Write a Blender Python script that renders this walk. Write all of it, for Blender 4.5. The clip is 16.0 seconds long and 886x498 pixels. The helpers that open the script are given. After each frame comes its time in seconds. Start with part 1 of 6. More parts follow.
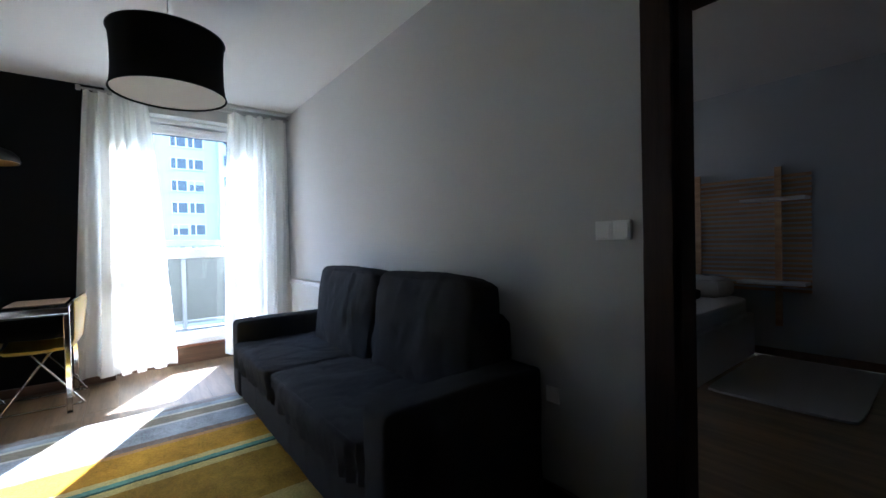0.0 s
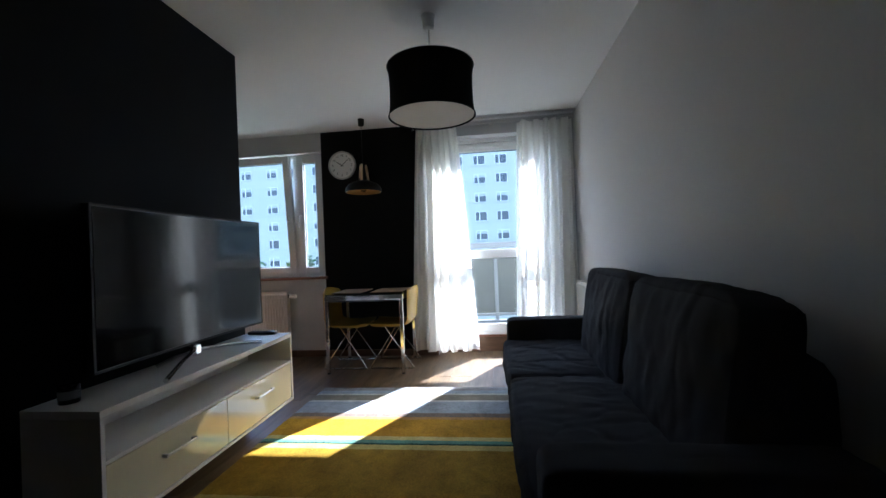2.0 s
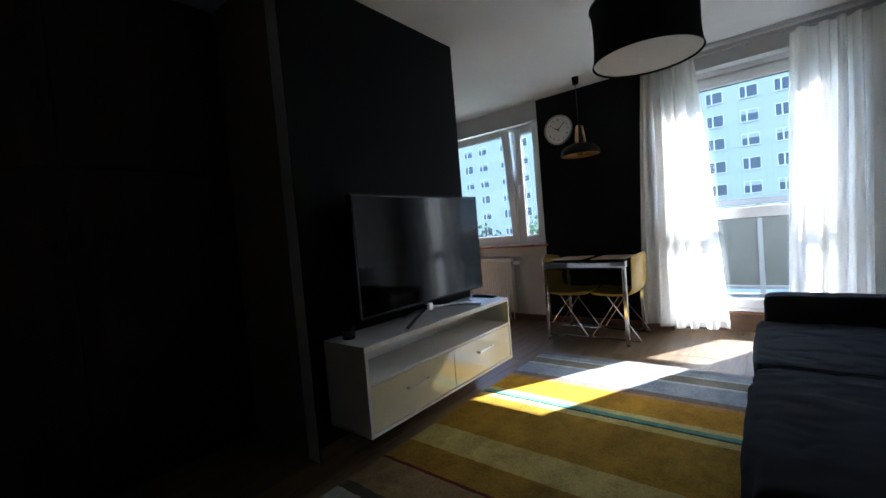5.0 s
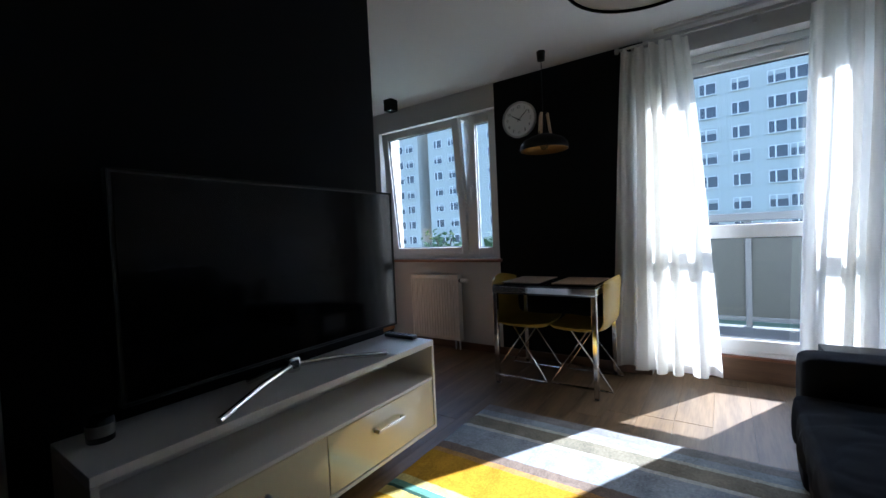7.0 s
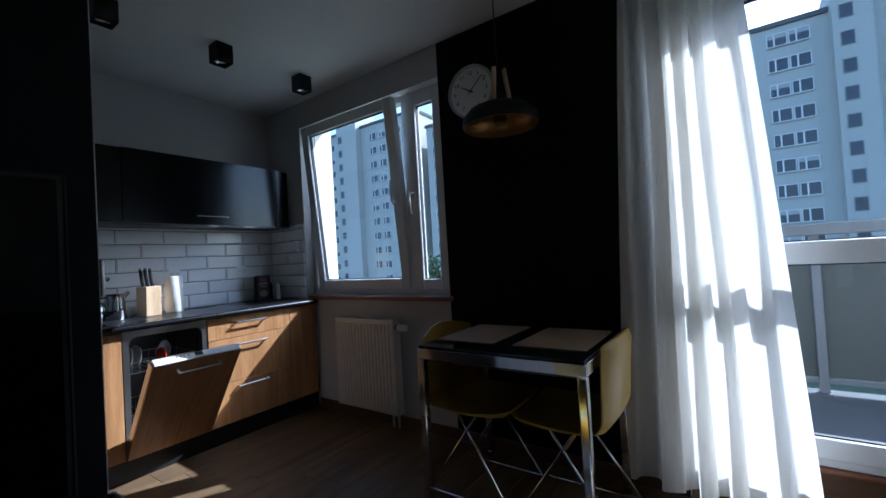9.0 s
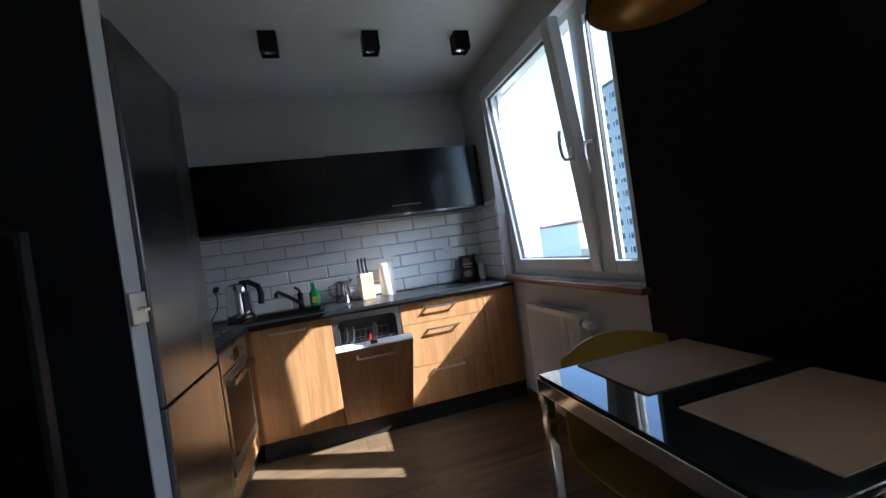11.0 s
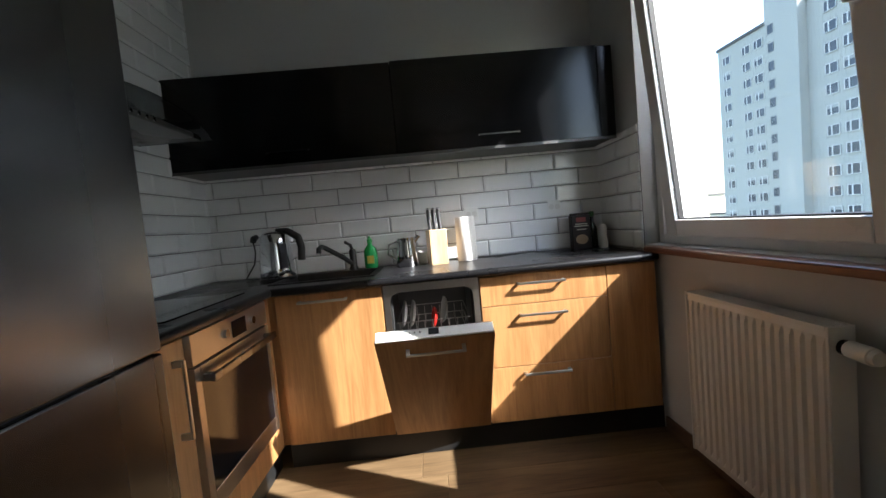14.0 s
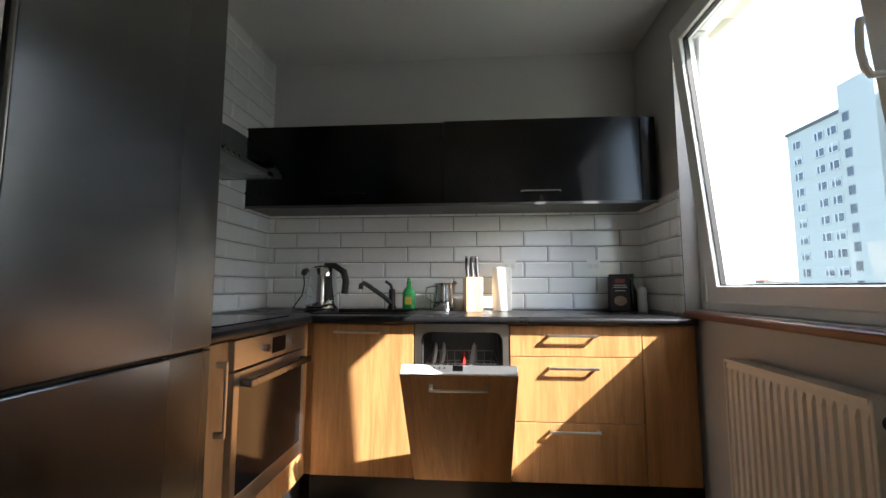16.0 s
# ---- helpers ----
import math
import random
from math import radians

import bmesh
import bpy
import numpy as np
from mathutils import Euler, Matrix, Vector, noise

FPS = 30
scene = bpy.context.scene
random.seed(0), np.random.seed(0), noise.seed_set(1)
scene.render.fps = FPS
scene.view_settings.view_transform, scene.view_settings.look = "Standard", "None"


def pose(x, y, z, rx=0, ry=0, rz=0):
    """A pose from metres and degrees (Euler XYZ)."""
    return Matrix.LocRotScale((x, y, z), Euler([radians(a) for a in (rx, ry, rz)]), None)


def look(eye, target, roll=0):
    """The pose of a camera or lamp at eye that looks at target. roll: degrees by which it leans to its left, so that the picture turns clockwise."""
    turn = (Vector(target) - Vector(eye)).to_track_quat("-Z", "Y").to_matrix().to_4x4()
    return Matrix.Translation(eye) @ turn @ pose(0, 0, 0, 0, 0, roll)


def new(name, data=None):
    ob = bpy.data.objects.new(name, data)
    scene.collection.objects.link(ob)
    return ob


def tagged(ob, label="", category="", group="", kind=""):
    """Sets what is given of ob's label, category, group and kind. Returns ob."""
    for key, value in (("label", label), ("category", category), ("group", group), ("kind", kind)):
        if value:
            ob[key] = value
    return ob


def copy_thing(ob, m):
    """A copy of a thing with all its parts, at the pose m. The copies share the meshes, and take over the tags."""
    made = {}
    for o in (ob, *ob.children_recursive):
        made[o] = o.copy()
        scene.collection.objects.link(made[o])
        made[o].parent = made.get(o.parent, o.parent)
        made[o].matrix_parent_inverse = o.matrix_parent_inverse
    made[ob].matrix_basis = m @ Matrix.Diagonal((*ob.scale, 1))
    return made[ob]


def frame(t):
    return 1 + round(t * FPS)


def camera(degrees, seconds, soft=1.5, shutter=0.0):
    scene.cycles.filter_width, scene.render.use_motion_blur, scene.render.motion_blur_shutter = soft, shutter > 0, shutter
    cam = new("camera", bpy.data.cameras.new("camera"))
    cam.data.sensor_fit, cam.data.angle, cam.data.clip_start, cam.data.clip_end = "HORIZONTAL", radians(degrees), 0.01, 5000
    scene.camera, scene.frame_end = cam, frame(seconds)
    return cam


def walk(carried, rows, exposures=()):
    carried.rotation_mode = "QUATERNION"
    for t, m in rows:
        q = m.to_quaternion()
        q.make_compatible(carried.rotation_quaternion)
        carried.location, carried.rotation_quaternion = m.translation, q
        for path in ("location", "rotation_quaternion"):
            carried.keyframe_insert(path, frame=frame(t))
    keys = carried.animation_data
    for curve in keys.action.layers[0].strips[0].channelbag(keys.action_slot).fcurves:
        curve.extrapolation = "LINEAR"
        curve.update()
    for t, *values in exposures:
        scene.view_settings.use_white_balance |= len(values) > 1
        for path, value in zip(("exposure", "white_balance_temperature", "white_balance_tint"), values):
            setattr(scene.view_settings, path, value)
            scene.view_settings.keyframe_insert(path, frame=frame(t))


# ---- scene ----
cam = camera(94.8, 16.0)
PATH = [
    (0, (0.649, 0.232, 1.162), (1.885, 1.804, 1.126), -1.4),
    (0.5, (0.792, 0.214, 1.169), (1.73, 1.98, 1.126), -0.9),
    (1, (0.969, 0.223, 1.15), (1.374, 2.181, 1.104), -0.7),
    (1.5, (1.085, 0.287, 1.13), (1.077, 2.287, 1.104), -1.9),
    (2, (1.198, 0.372, 1.146), (0.963, 2.358, 1.162), -2.4),
    (2.5, (1.305, 0.371, 1.146), (0.668, 2.267, 1.087), -0.7),
    (3, (1.456, 0.349, 1.155), (0.422, 2.06, 1.093), -3.3),
    (3.5, (1.499, 0.329, 1.168), (0.261, 1.897, 1.081), -4.1),
    (3.7, (1.475, 0.308, 1.149), (0.166, 1.817, 1.051), -3.7),
    (6, (1.246, 0.745, 1.155), (0.06, 2.353, 1.063), -4.7),
    (6.5, (1.15, 1.028, 1.13), (-0.002, 2.659, 1.016), -3.2),
    (7, (1.039, 1.375, 1.166), (-0.091, 3.024, 1.103), -2.6),
    (7.5, (0.908, 1.734, 1.178), (0.017, 3.52, 1.045), -3.4),
    (8, (0.851, 2.073, 1.182), (0.104, 3.927, 1.098), -3.9),
    (8.5, (0.814, 2.392, 1.204), (-0.107, 4.167, 1.156), -4.6),
    (9, (0.781, 2.703, 1.176), (-0.365, 4.342, 1.22), -3.4),
    (9.5, (0.781, 3.003, 1.197), (-0.461, 4.568, 1.291), -4.3),
    (10, (0.807, 3.269, 1.226), (-0.809, 4.444, 1.305), -4.1),
    (10.2, (0.801, 3.331, 1.231), (-0.905, 4.374, 1.265), -5.4),
    (12.3, (0.47, 3.916, 1.23), (-1.53, 3.886, 1.219), -5.0),
    (12.5, (0.373, 3.871, 1.216), (-1.627, 3.849, 1.182), -4.2),
    (13, (0.146, 3.813, 1.192), (-1.852, 3.876, 1.146), -4.4),
    (13.5, (-0.022, 3.782, 1.165), (-2.019, 3.84, 1.076), -5.4),
    (14, (-0.142, 3.79, 1.128), (-2.137, 3.855, 1.006), -5.3),
    (14.5, (-0.217, 3.777, 1.07), (-2.215, 3.762, 0.967), -5.3),
    (15, (-0.234, 3.796, 1.016), (-2.233, 3.742, 0.999), -4.7),
    (15.5, (-0.224, 3.799, 0.988), (-2.22, 3.683, 1.032), -3.5),
    (16, (-0.053, 3.838, 1.041), (-2.039, 3.69, 1.228), -0.0),
]
EXPOSURES = [(0.0, 4.05, 5100, 10), (0.5, 3.2, 5150, 10), (1.5, 3.15, 5200, 10), (2.0, 3.2, 5250, 10), (3.0, 2.95, 5200, 10), (3.5, 2.95, 5200, 10), (6.0, 3.4, 5250, 10), (7.0, 2.6, 5150, 10), (8.0, 2.0, 5100, 10), (9.0, 1.65, 4850, 10), (10.0, 2.25, 5100, 10), (12.5, 2.6, 5450, 10), (13.5, 2.6, 6000, 10), (14.5, 2.8, 6250, 10), (16.0, 3.0, 6350, 10)]
walk(cam, [(t, look(eye, target, roll)) for t, eye, target, roll in PATH], EXPOSURES)
# ---- light ----
SUN_AZ, SUN_EL = radians(28.0), radians(38.7)
world = bpy.data.worlds.new("sky")
scene.world = world
world.use_nodes = True
wn = world.node_tree
sky = wn.nodes.new("ShaderNodeTexSky")
sky.sky_type, sky.sun_disc = "NISHITA", False
sky.sun_elevation, sky.sun_rotation = SUN_EL, SUN_AZ
sky.air_density, sky.dust_density, sky.ozone_density = 1.0, 1.5, 1.0
wn.links.new(sky.outputs[0], wn.nodes["Background"].inputs[0])
wn.nodes["Background"].inputs[1].default_value = 0.15
sun = new("sun", bpy.data.lights.new("sun", "SUN"))
sun.data.energy, sun.data.angle, sun.data.color = 3.45, radians(0.55), (1.0, 0.96, 0.90)
sun.matrix_world = look((20 * math.sin(SUN_AZ), 5 + 20 * math.cos(SUN_AZ), 20), (20 * math.sin(SUN_AZ) - math.sin(SUN_AZ), 5 + 20 * math.cos(SUN_AZ) - math.cos(SUN_AZ), 20 - math.tan(SUN_EL)))

# ---- plan, in metres ----
C = 2.59            # ceiling
N = 4.90            # inner face of the window wall
OUT = 5.22          # outer face of the window wall
E = 2.13            # wall behind the sofa
TV = -0.54           # black wall
TV_END, TV_START = 3.055, 1.58
W = -2.69           # kitchen back wall
KS = 2.46           # kitchen wall behind hob and fridge
FRONT = -2.07       # fronts of the sink run
OFRONT = 3.008       # fronts of the oven run
TOP = 0.90          # worktop


# ---- materials ----
def mat(name, color, rough=0.5, metal=0.0, spec=0.5, grain=0.0, grain_scale=60.0, bump=0.0, bump_scale=200.0, blotch=0.0, coat=0.0, stretch=(1, 1, 1)):
    m = bpy.data.materials.new(name)
    m.use_nodes = True
    nt = m.node_tree
    b = nt.nodes["Principled BSDF"]
    b.inputs["Base Color"].default_value = (*color, 1)
    b.inputs["Roughness"].default_value = rough
    b.inputs["Metallic"].default_value = metal
    b.inputs["Specular IOR Level"].default_value = spec
    b.inputs["Coat Weight"].default_value = coat
    b.inputs["Coat Roughness"].default_value = 0.08
    geo = nt.nodes.new("ShaderNodeNewGeometry")
    mp = nt.nodes.new("ShaderNodeMapping")
    mp.inputs["Scale"].default_value = stretch
    nt.links.new(geo.outputs["Position"], mp.inputs["Vector"])
    if grain or blotch:
        fine = nt.nodes.new("ShaderNodeTexNoise")
        fine.inputs["Scale"].default_value, fine.inputs["Detail"].default_value = grain_scale, 4
        big = nt.nodes.new("ShaderNodeTexNoise")
        big.inputs["Scale"].default_value, big.inputs["Detail"].default_value = 2.3, 5
        for n in (fine, big):
            nt.links.new(mp.outputs[0], n.inputs["Vector"])
        a = nt.nodes.new("ShaderNodeMath"); a.operation = "MULTIPLY_ADD"
        a.inputs[1].default_value, a.inputs[2].default_value = 2 * grain, 1 - grain
        nt.links.new(fine.outputs[0], a.inputs[0])
        c = nt.nodes.new("ShaderNodeMath"); c.operation = "MULTIPLY_ADD"
        c.inputs[1].default_value, c.inputs[2].default_value = 2 * blotch, 1 - blotch
        nt.links.new(big.outputs[0], c.inputs[0])
        d = nt.nodes.new("ShaderNodeMath"); d.operation = "MULTIPLY"
        nt.links.new(a.outputs[0], d.inputs[0]); nt.links.new(c.outputs[0], d.inputs[1])
        v = nt.nodes.new("ShaderNodeVectorMath"); v.operation = "SCALE"
        v.inputs[0].default_value = color
        nt.links.new(d.outputs[0], v.inputs["Scale"])
        nt.links.new(v.outputs[0], b.inputs["Base Color"])
        r = nt.nodes.new("ShaderNodeMath"); r.operation = "MULTIPLY_ADD"
        r.inputs[1].default_value, r.inputs[2].default_value = 0.16, rough - 0.08
        nt.links.new(big.outputs[0], r.inputs[0]); nt.links.new(r.outputs[0], b.inputs["Roughness"])
    if bump:
        t = nt.nodes.new("ShaderNodeTexNoise")
        t.inputs["Scale"].default_value, t.inputs["Detail"].default_value = bump_scale, 3
        nt.links.new(mp.outputs[0], t.inputs["Vector"])
        bp = nt.nodes.new("ShaderNodeBump")
        bp.inputs["Strength"].default_value, bp.inputs["Distance"].default_value = bump, 0.002
        nt.links.new(t.outputs[0], bp.inputs["Height"]); nt.links.new(bp.outputs[0], b.inputs["Normal"])
    return m


def wood(name, dark, light, axis=1, rough=0.4, freq=1.0, knots=0.35, spec=0.5, per_piece=0.0, own=False):
    """Straight-grained wood, running along one axis; pieces differ by Object Info's Random."""
    m = bpy.data.materials.new(name)
    m.use_nodes = True
    nt = m.node_tree
    b = nt.nodes["Principled BSDF"]
    geo, info = nt.nodes.new("ShaderNodeNewGeometry"), nt.nodes.new("ShaderNodeObjectInfo")
    off = nt.nodes.new("ShaderNodeVectorMath"); off.operation = "SCALE"
    off.inputs[0].default_value = (37.0, 53.0, 29.0)
    nt.links.new(info.outputs["Random"], off.inputs["Scale"])
    add = nt.nodes.new("ShaderNodeVectorMath"); add.operation = "ADD"
    place = nt.nodes.new("ShaderNodeTexCoord").outputs["Object"] if own else geo.outputs["Position"]
    nt.links.new(place, add.inputs[0]); nt.links.new(off.outputs[0], add.inputs[1])
    mp = nt.nodes.new("ShaderNodeMapping")
    s = [14.0 * freq] * 3
    s[axis] = 1.1 * freq
    mp.inputs["Scale"].default_value = s
    nt.links.new(add.outputs[0], mp.inputs["Vector"])
    n1 = nt.nodes.new("ShaderNodeTexNoise")
    n1.inputs["Scale"].default_value, n1.inputs["Detail"].default_value, n1.inputs["Distortion"].default_value = 1.0, 7, knots
    n2 = nt.nodes.new("ShaderNodeTexNoise")
    n2.inputs["Scale"].default_value, n2.inputs["Detail"].default_value = 9.0, 4
    n3 = nt.nodes.new("ShaderNodeTexNoise")
    n3.inputs["Scale"].default_value, n3.inputs["Detail"].default_value = 0.25, 2
    for n in (n1, n2, n3):
        nt.links.new(mp.outputs[0], n.inputs["Vector"])
    mix = nt.nodes.new("ShaderNodeMath"); mix.operation = "MULTIPLY_ADD"
    mix.inputs[1].default_value = 0.4
    nt.links.new(n2.outputs[0], mix.inputs[0]); nt.links.new(n1.outputs[0], mix.inputs[2])
    ramp = nt.nodes.new("ShaderNodeValToRGB")
    ramp.color_ramp.elements[0].position, ramp.color_ramp.elements[0].color = 0.48, (*dark, 1)
    ramp.color_ramp.elements[1].position, ramp.color_ramp.elements[1].color = 0.86, (*light, 1)
    nt.links.new(mix.outputs[0], ramp.inputs[0])
    tone = nt.nodes.new("ShaderNodeMath"); tone.operation = "MULTIPLY_ADD"
    tone.inputs[1].default_value, tone.inputs[2].default_value = per_piece, 1 - per_piece / 2
    nt.links.new(info.outputs["Random"], tone.inputs[0])
    v = nt.nodes.new("ShaderNodeVectorMath"); v.operation = "SCALE"
    nt.links.new(ramp.outputs[0], v.inputs[0]); nt.links.new(tone.outputs[0], v.inputs["Scale"])
    nt.links.new(v.outputs[0], b.inputs["Base Color"])
    b.inputs["Specular IOR Level"].default_value = spec
    r = nt.nodes.new("ShaderNodeMath"); r.operation = "MULTIPLY_ADD"
    r.inputs[1].default_value, r.inputs[2].default_value = 0.2, rough - 0.1
    nt.links.new(n3.outputs[0], r.inputs[0]); nt.links.new(r.outputs[0], b.inputs["Roughness"])
    bp = nt.nodes.new("ShaderNodeBump")
    bp.inputs["Strength"].default_value, bp.inputs["Distance"].default_value = 0.25, 0.001
    nt.links.new(mix.outputs[0], bp.inputs["Height"]); nt.links.new(bp.outputs[0], b.inputs["Normal"])
    return m


def glass(name, tint=(1, 1, 1), rough=0.0, thin=True):
    m = bpy.data.materials.new(name)
    m.use_nodes = True
    nt = m.node_tree
    nt.nodes.remove(nt.nodes["Principled BSDF"])
    out = nt.nodes["Material Output"]
    g, tr, mx, lw = (nt.nodes.new(k) for k in ("ShaderNodeBsdfGlossy", "ShaderNodeBsdfTransparent", "ShaderNodeMixShader", "ShaderNodeLayerWeight"))
    fr, sc = nt.nodes.new("ShaderNodeMath"), nt.nodes.new("ShaderNodeMath")
    fr.operation, sc.operation = "POWER", "MULTIPLY_ADD"
    fr.inputs[1].default_value, sc.inputs[1].default_value, sc.inputs[2].default_value = 5.0, 0.9, 0.04
    lw.inputs[0].default_value = 0.5
    nt.links.new(lw.outputs["Facing"], fr.inputs[0]); nt.links.new(fr.outputs[0], sc.inputs[0])
    g.inputs["Roughness"].default_value = rough
    tr.inputs["Color"].default_value = (*tint, 1)
    nt.links.new(sc.outputs[0], mx.inputs[0]); nt.links.new(tr.outputs[0], mx.inputs[1]); nt.links.new(g.outputs[0], mx.inputs[2])
    nt.links.new(mx.outputs[0], out.inputs[0])
    return m


def cloth(name, color, through_it, weave=900.0):
    """Thin curtain cloth that lets light through."""
    m = bpy.data.materials.new(name)
    m.use_nodes = True
    nt = m.node_tree
    nt.nodes.remove(nt.nodes["Principled BSDF"])
    d, t, mx, gap, open_weave = (nt.nodes.new(k) for k in ("ShaderNodeBsdfDiffuse", "ShaderNodeBsdfTranslucent", "ShaderNodeMixShader", "ShaderNodeBsdfTransparent", "ShaderNodeMixShader"))
    geo, no, cr = nt.nodes.new("ShaderNodeNewGeometry"), nt.nodes.new("ShaderNodeTexNoise"), nt.nodes.new("ShaderNodeVectorMath")
    mp = nt.nodes.new("ShaderNodeMapping"); mp.inputs["Scale"].default_value = (1, 1, 0.25)
    nt.links.new(geo.outputs["Position"], mp.inputs[0]); nt.links.new(mp.outputs[0], no.inputs["Vector"])
    no.inputs["Scale"].default_value, no.inputs["Detail"].default_value = 40, 5
    k = nt.nodes.new("ShaderNodeMath"); k.operation = "MULTIPLY_ADD"; k.inputs[1].default_value, k.inputs[2].default_value = 0.10, 0.95
    nt.links.new(no.outputs[0], k.inputs[0])
    cr.operation = "SCALE"; cr.inputs[0].default_value = color
    nt.links.new(k.outputs[0], cr.inputs["Scale"])
    fold, mf, bp = (nt.nodes.new(k) for k in ("ShaderNodeTexNoise", "ShaderNodeMapping", "ShaderNodeBump"))
    mf.inputs["Scale"].default_value = (1, 0.3, 0.12)
    fold.inputs["Scale"].default_value, fold.inputs["Detail"].default_value, fold.inputs["Distortion"].default_value = 22, 4, 0.6
    bp.inputs["Strength"].default_value, bp.inputs["Distance"].default_value = 0.4, 0.015
    nt.links.new(geo.outputs["Position"], mf.inputs[0]); nt.links.new(mf.outputs[0], fold.inputs["Vector"])
    nt.links.new(fold.outputs[0], bp.inputs["Height"])
    for s in (d, t):
        nt.links.new(cr.outputs[0], s.inputs["Color"])
        nt.links.new(bp.outputs[0], s.inputs["Normal"])
    mx.inputs[0].default_value = through_it
    nt.links.new(d.outputs[0], mx.inputs[1]); nt.links.new(t.outputs[0], mx.inputs[2])
    open_weave.inputs[0].default_value = 0.012
    nt.links.new(mx.outputs[0], open_weave.inputs[1]); nt.links.new(gap.outputs[0], open_weave.inputs[2])
    nt.links.new(open_weave.outputs[0], nt.nodes["Material Output"].inputs[0])
    return m


def striped(name, stops):
    """Wool pile with stripes across y: stops are (y where the stripe starts, colour), from low to high."""
    m = mat(name, (0.5, 0.5, 0.5), 0.95, spec=0.1, bump=1.0, bump_scale=240)
    nt = m.node_tree
    b = nt.nodes["Principled BSDF"]
    geo, sep = nt.nodes.new("ShaderNodeNewGeometry"), nt.nodes.new("ShaderNodeSeparateXYZ")
    wob = nt.nodes.new("ShaderNodeTexNoise"); wob.inputs["Scale"].default_value, wob.inputs["Detail"].default_value = 45, 3
    nt.links.new(geo.outputs["Position"], sep.inputs[0])
    k = nt.nodes.new("ShaderNodeMath"); k.operation = "MULTIPLY_ADD"; k.inputs[1].default_value = 0.014
    nt.links.new(wob.outputs[0], k.inputs[0]); nt.links.new(sep.outputs["Y"], k.inputs[2])
    lo, hi = stops[0][0], stops[-1][0] + 0.2
    mr = nt.nodes.new("ShaderNodeMapRange")
    mr.inputs["From Min"].default_value, mr.inputs["From Max"].default_value = lo, hi
    nt.links.new(k.outputs[0], mr.inputs["Value"])
    ramp = nt.nodes.new("ShaderNodeValToRGB")
    ramp.color_ramp.interpolation = "CONSTANT"
    el = ramp.color_ramp.elements
    el[0].position, el[0].color = 0, (*stops[0][1], 1)
    el.remove(el[1])
    for y, col in stops[1:]:
        e = el.new((y - lo) / (hi - lo)); e.color = (*col, 1)
    nt.links.new(mr.outputs[0], ramp.inputs[0])
    no = nt.nodes.new("ShaderNodeTexNoise"); no.inputs["Scale"].default_value, no.inputs["Detail"].default_value = 130, 4
    big = nt.nodes.new("ShaderNodeTexNoise"); big.inputs["Scale"].default_value, big.inputs["Detail"].default_value = 11, 4
    s1 = nt.nodes.new("ShaderNodeMath"); s1.operation = "ADD"
    nt.links.new(no.outputs[0], s1.inputs[0]); nt.links.new(big.outputs[0], s1.inputs[1])
    s2 = nt.nodes.new("ShaderNodeMath"); s2.operation = "MULTIPLY_ADD"; s2.inputs[1].default_value, s2.inputs[2].default_value = 1.1, -0.1
    nt.links.new(s1.outputs[0], s2.inputs[0])
    v = nt.nodes.new("ShaderNodeVectorMath"); v.operation = "SCALE"
    nt.links.new(ramp.outputs[0], v.inputs[0]); nt.links.new(s2.outputs[0], v.inputs["Scale"])
    nt.links.new(v.outputs[0], b.inputs["Base Color"])
    return m


PAINT = mat("grey-white wall paint", (0.55, 0.545, 0.535), 0.75, spec=0.25, blotch=0.03, grain=0.02, bump=0.12, bump_scale=350)
CEIL = mat("white ceiling paint", (0.72, 0.72, 0.71), 0.85, spec=0.2, blotch=0.02, bump=0.08, bump_scale=300)
BLACK = mat("matt black wall paint", (0.0062, 0.007, 0.0085), 0.65, spec=0.1, blotch=0.05, bump=0.15, bump_scale=350)
# also used on the unseen hall end wall, to bounce less light
TAUPE = mat("taupe hall paint", (0.20, 0.16, 0.13), 0.75, spec=0.25, blotch=0.04, bump=0.12, bump_scale=350)
BLUEP = mat("blue-grey bedroom paint", (0.42, 0.44, 0.455), 0.75, spec=0.25, blotch=0.03, bump=0.1)
GROUT = mat("grey grout", (0.13, 0.127, 0.12), 0.85, grain=0.06)
BEDRUG = mat("pale shaggy wool", (0.34, 0.33, 0.31), 0.95, spec=0.1, grain=0.2, grain_scale=150, bump=1.0, bump_scale=160)
TILE = mat("glossy white tile", (0.87, 0.875, 0.87), 0.13, spec=0.5, blotch=0.03, bump=0.03, bump_scale=25)
LAMIN = wood("brown oak laminate", (0.076, 0.046, 0.022), (0.185, 0.120, 0.062), 1, 0.42, 0.8, 0.5, 0.35, per_piece=0.16)
OAK = wood("honey oak veneer", (0.30, 0.144, 0.052), (0.46, 0.236, 0.091), 2, 0.42, 1.1, 1.6, 0.4, per_piece=0.10, own=True)
OAKH = wood("honey oak edge", (0.23, 0.115, 0.045), (0.46, 0.255, 0.11), 0, 0.42, 0.9, 0.6, 0.4)
SILLW = wood("red-brown sill wood", (0.15, 0.055, 0.03), (0.27, 0.115, 0.06), 0, 0.32, 0.9, 0.4)
DARKW = wood("dark brown wood", (0.014, 0.007, 0.004), (0.042, 0.022, 0.013), 2, 0.5, 1.0, 0.5, 0.3)
SLATW = wood("pine slats", (0.34, 0.19, 0.09), (0.58, 0.37, 0.20), 1, 0.5, 1.0)
PALEW = wood("pale beech", (0.45, 0.30, 0.16), (0.66, 0.48, 0.29), 2, 0.45, 1.4)
SKIRT = wood("brown skirting", (0.07, 0.038, 0.02), (0.15, 0.085, 0.05), 0, 0.4, 0.9)
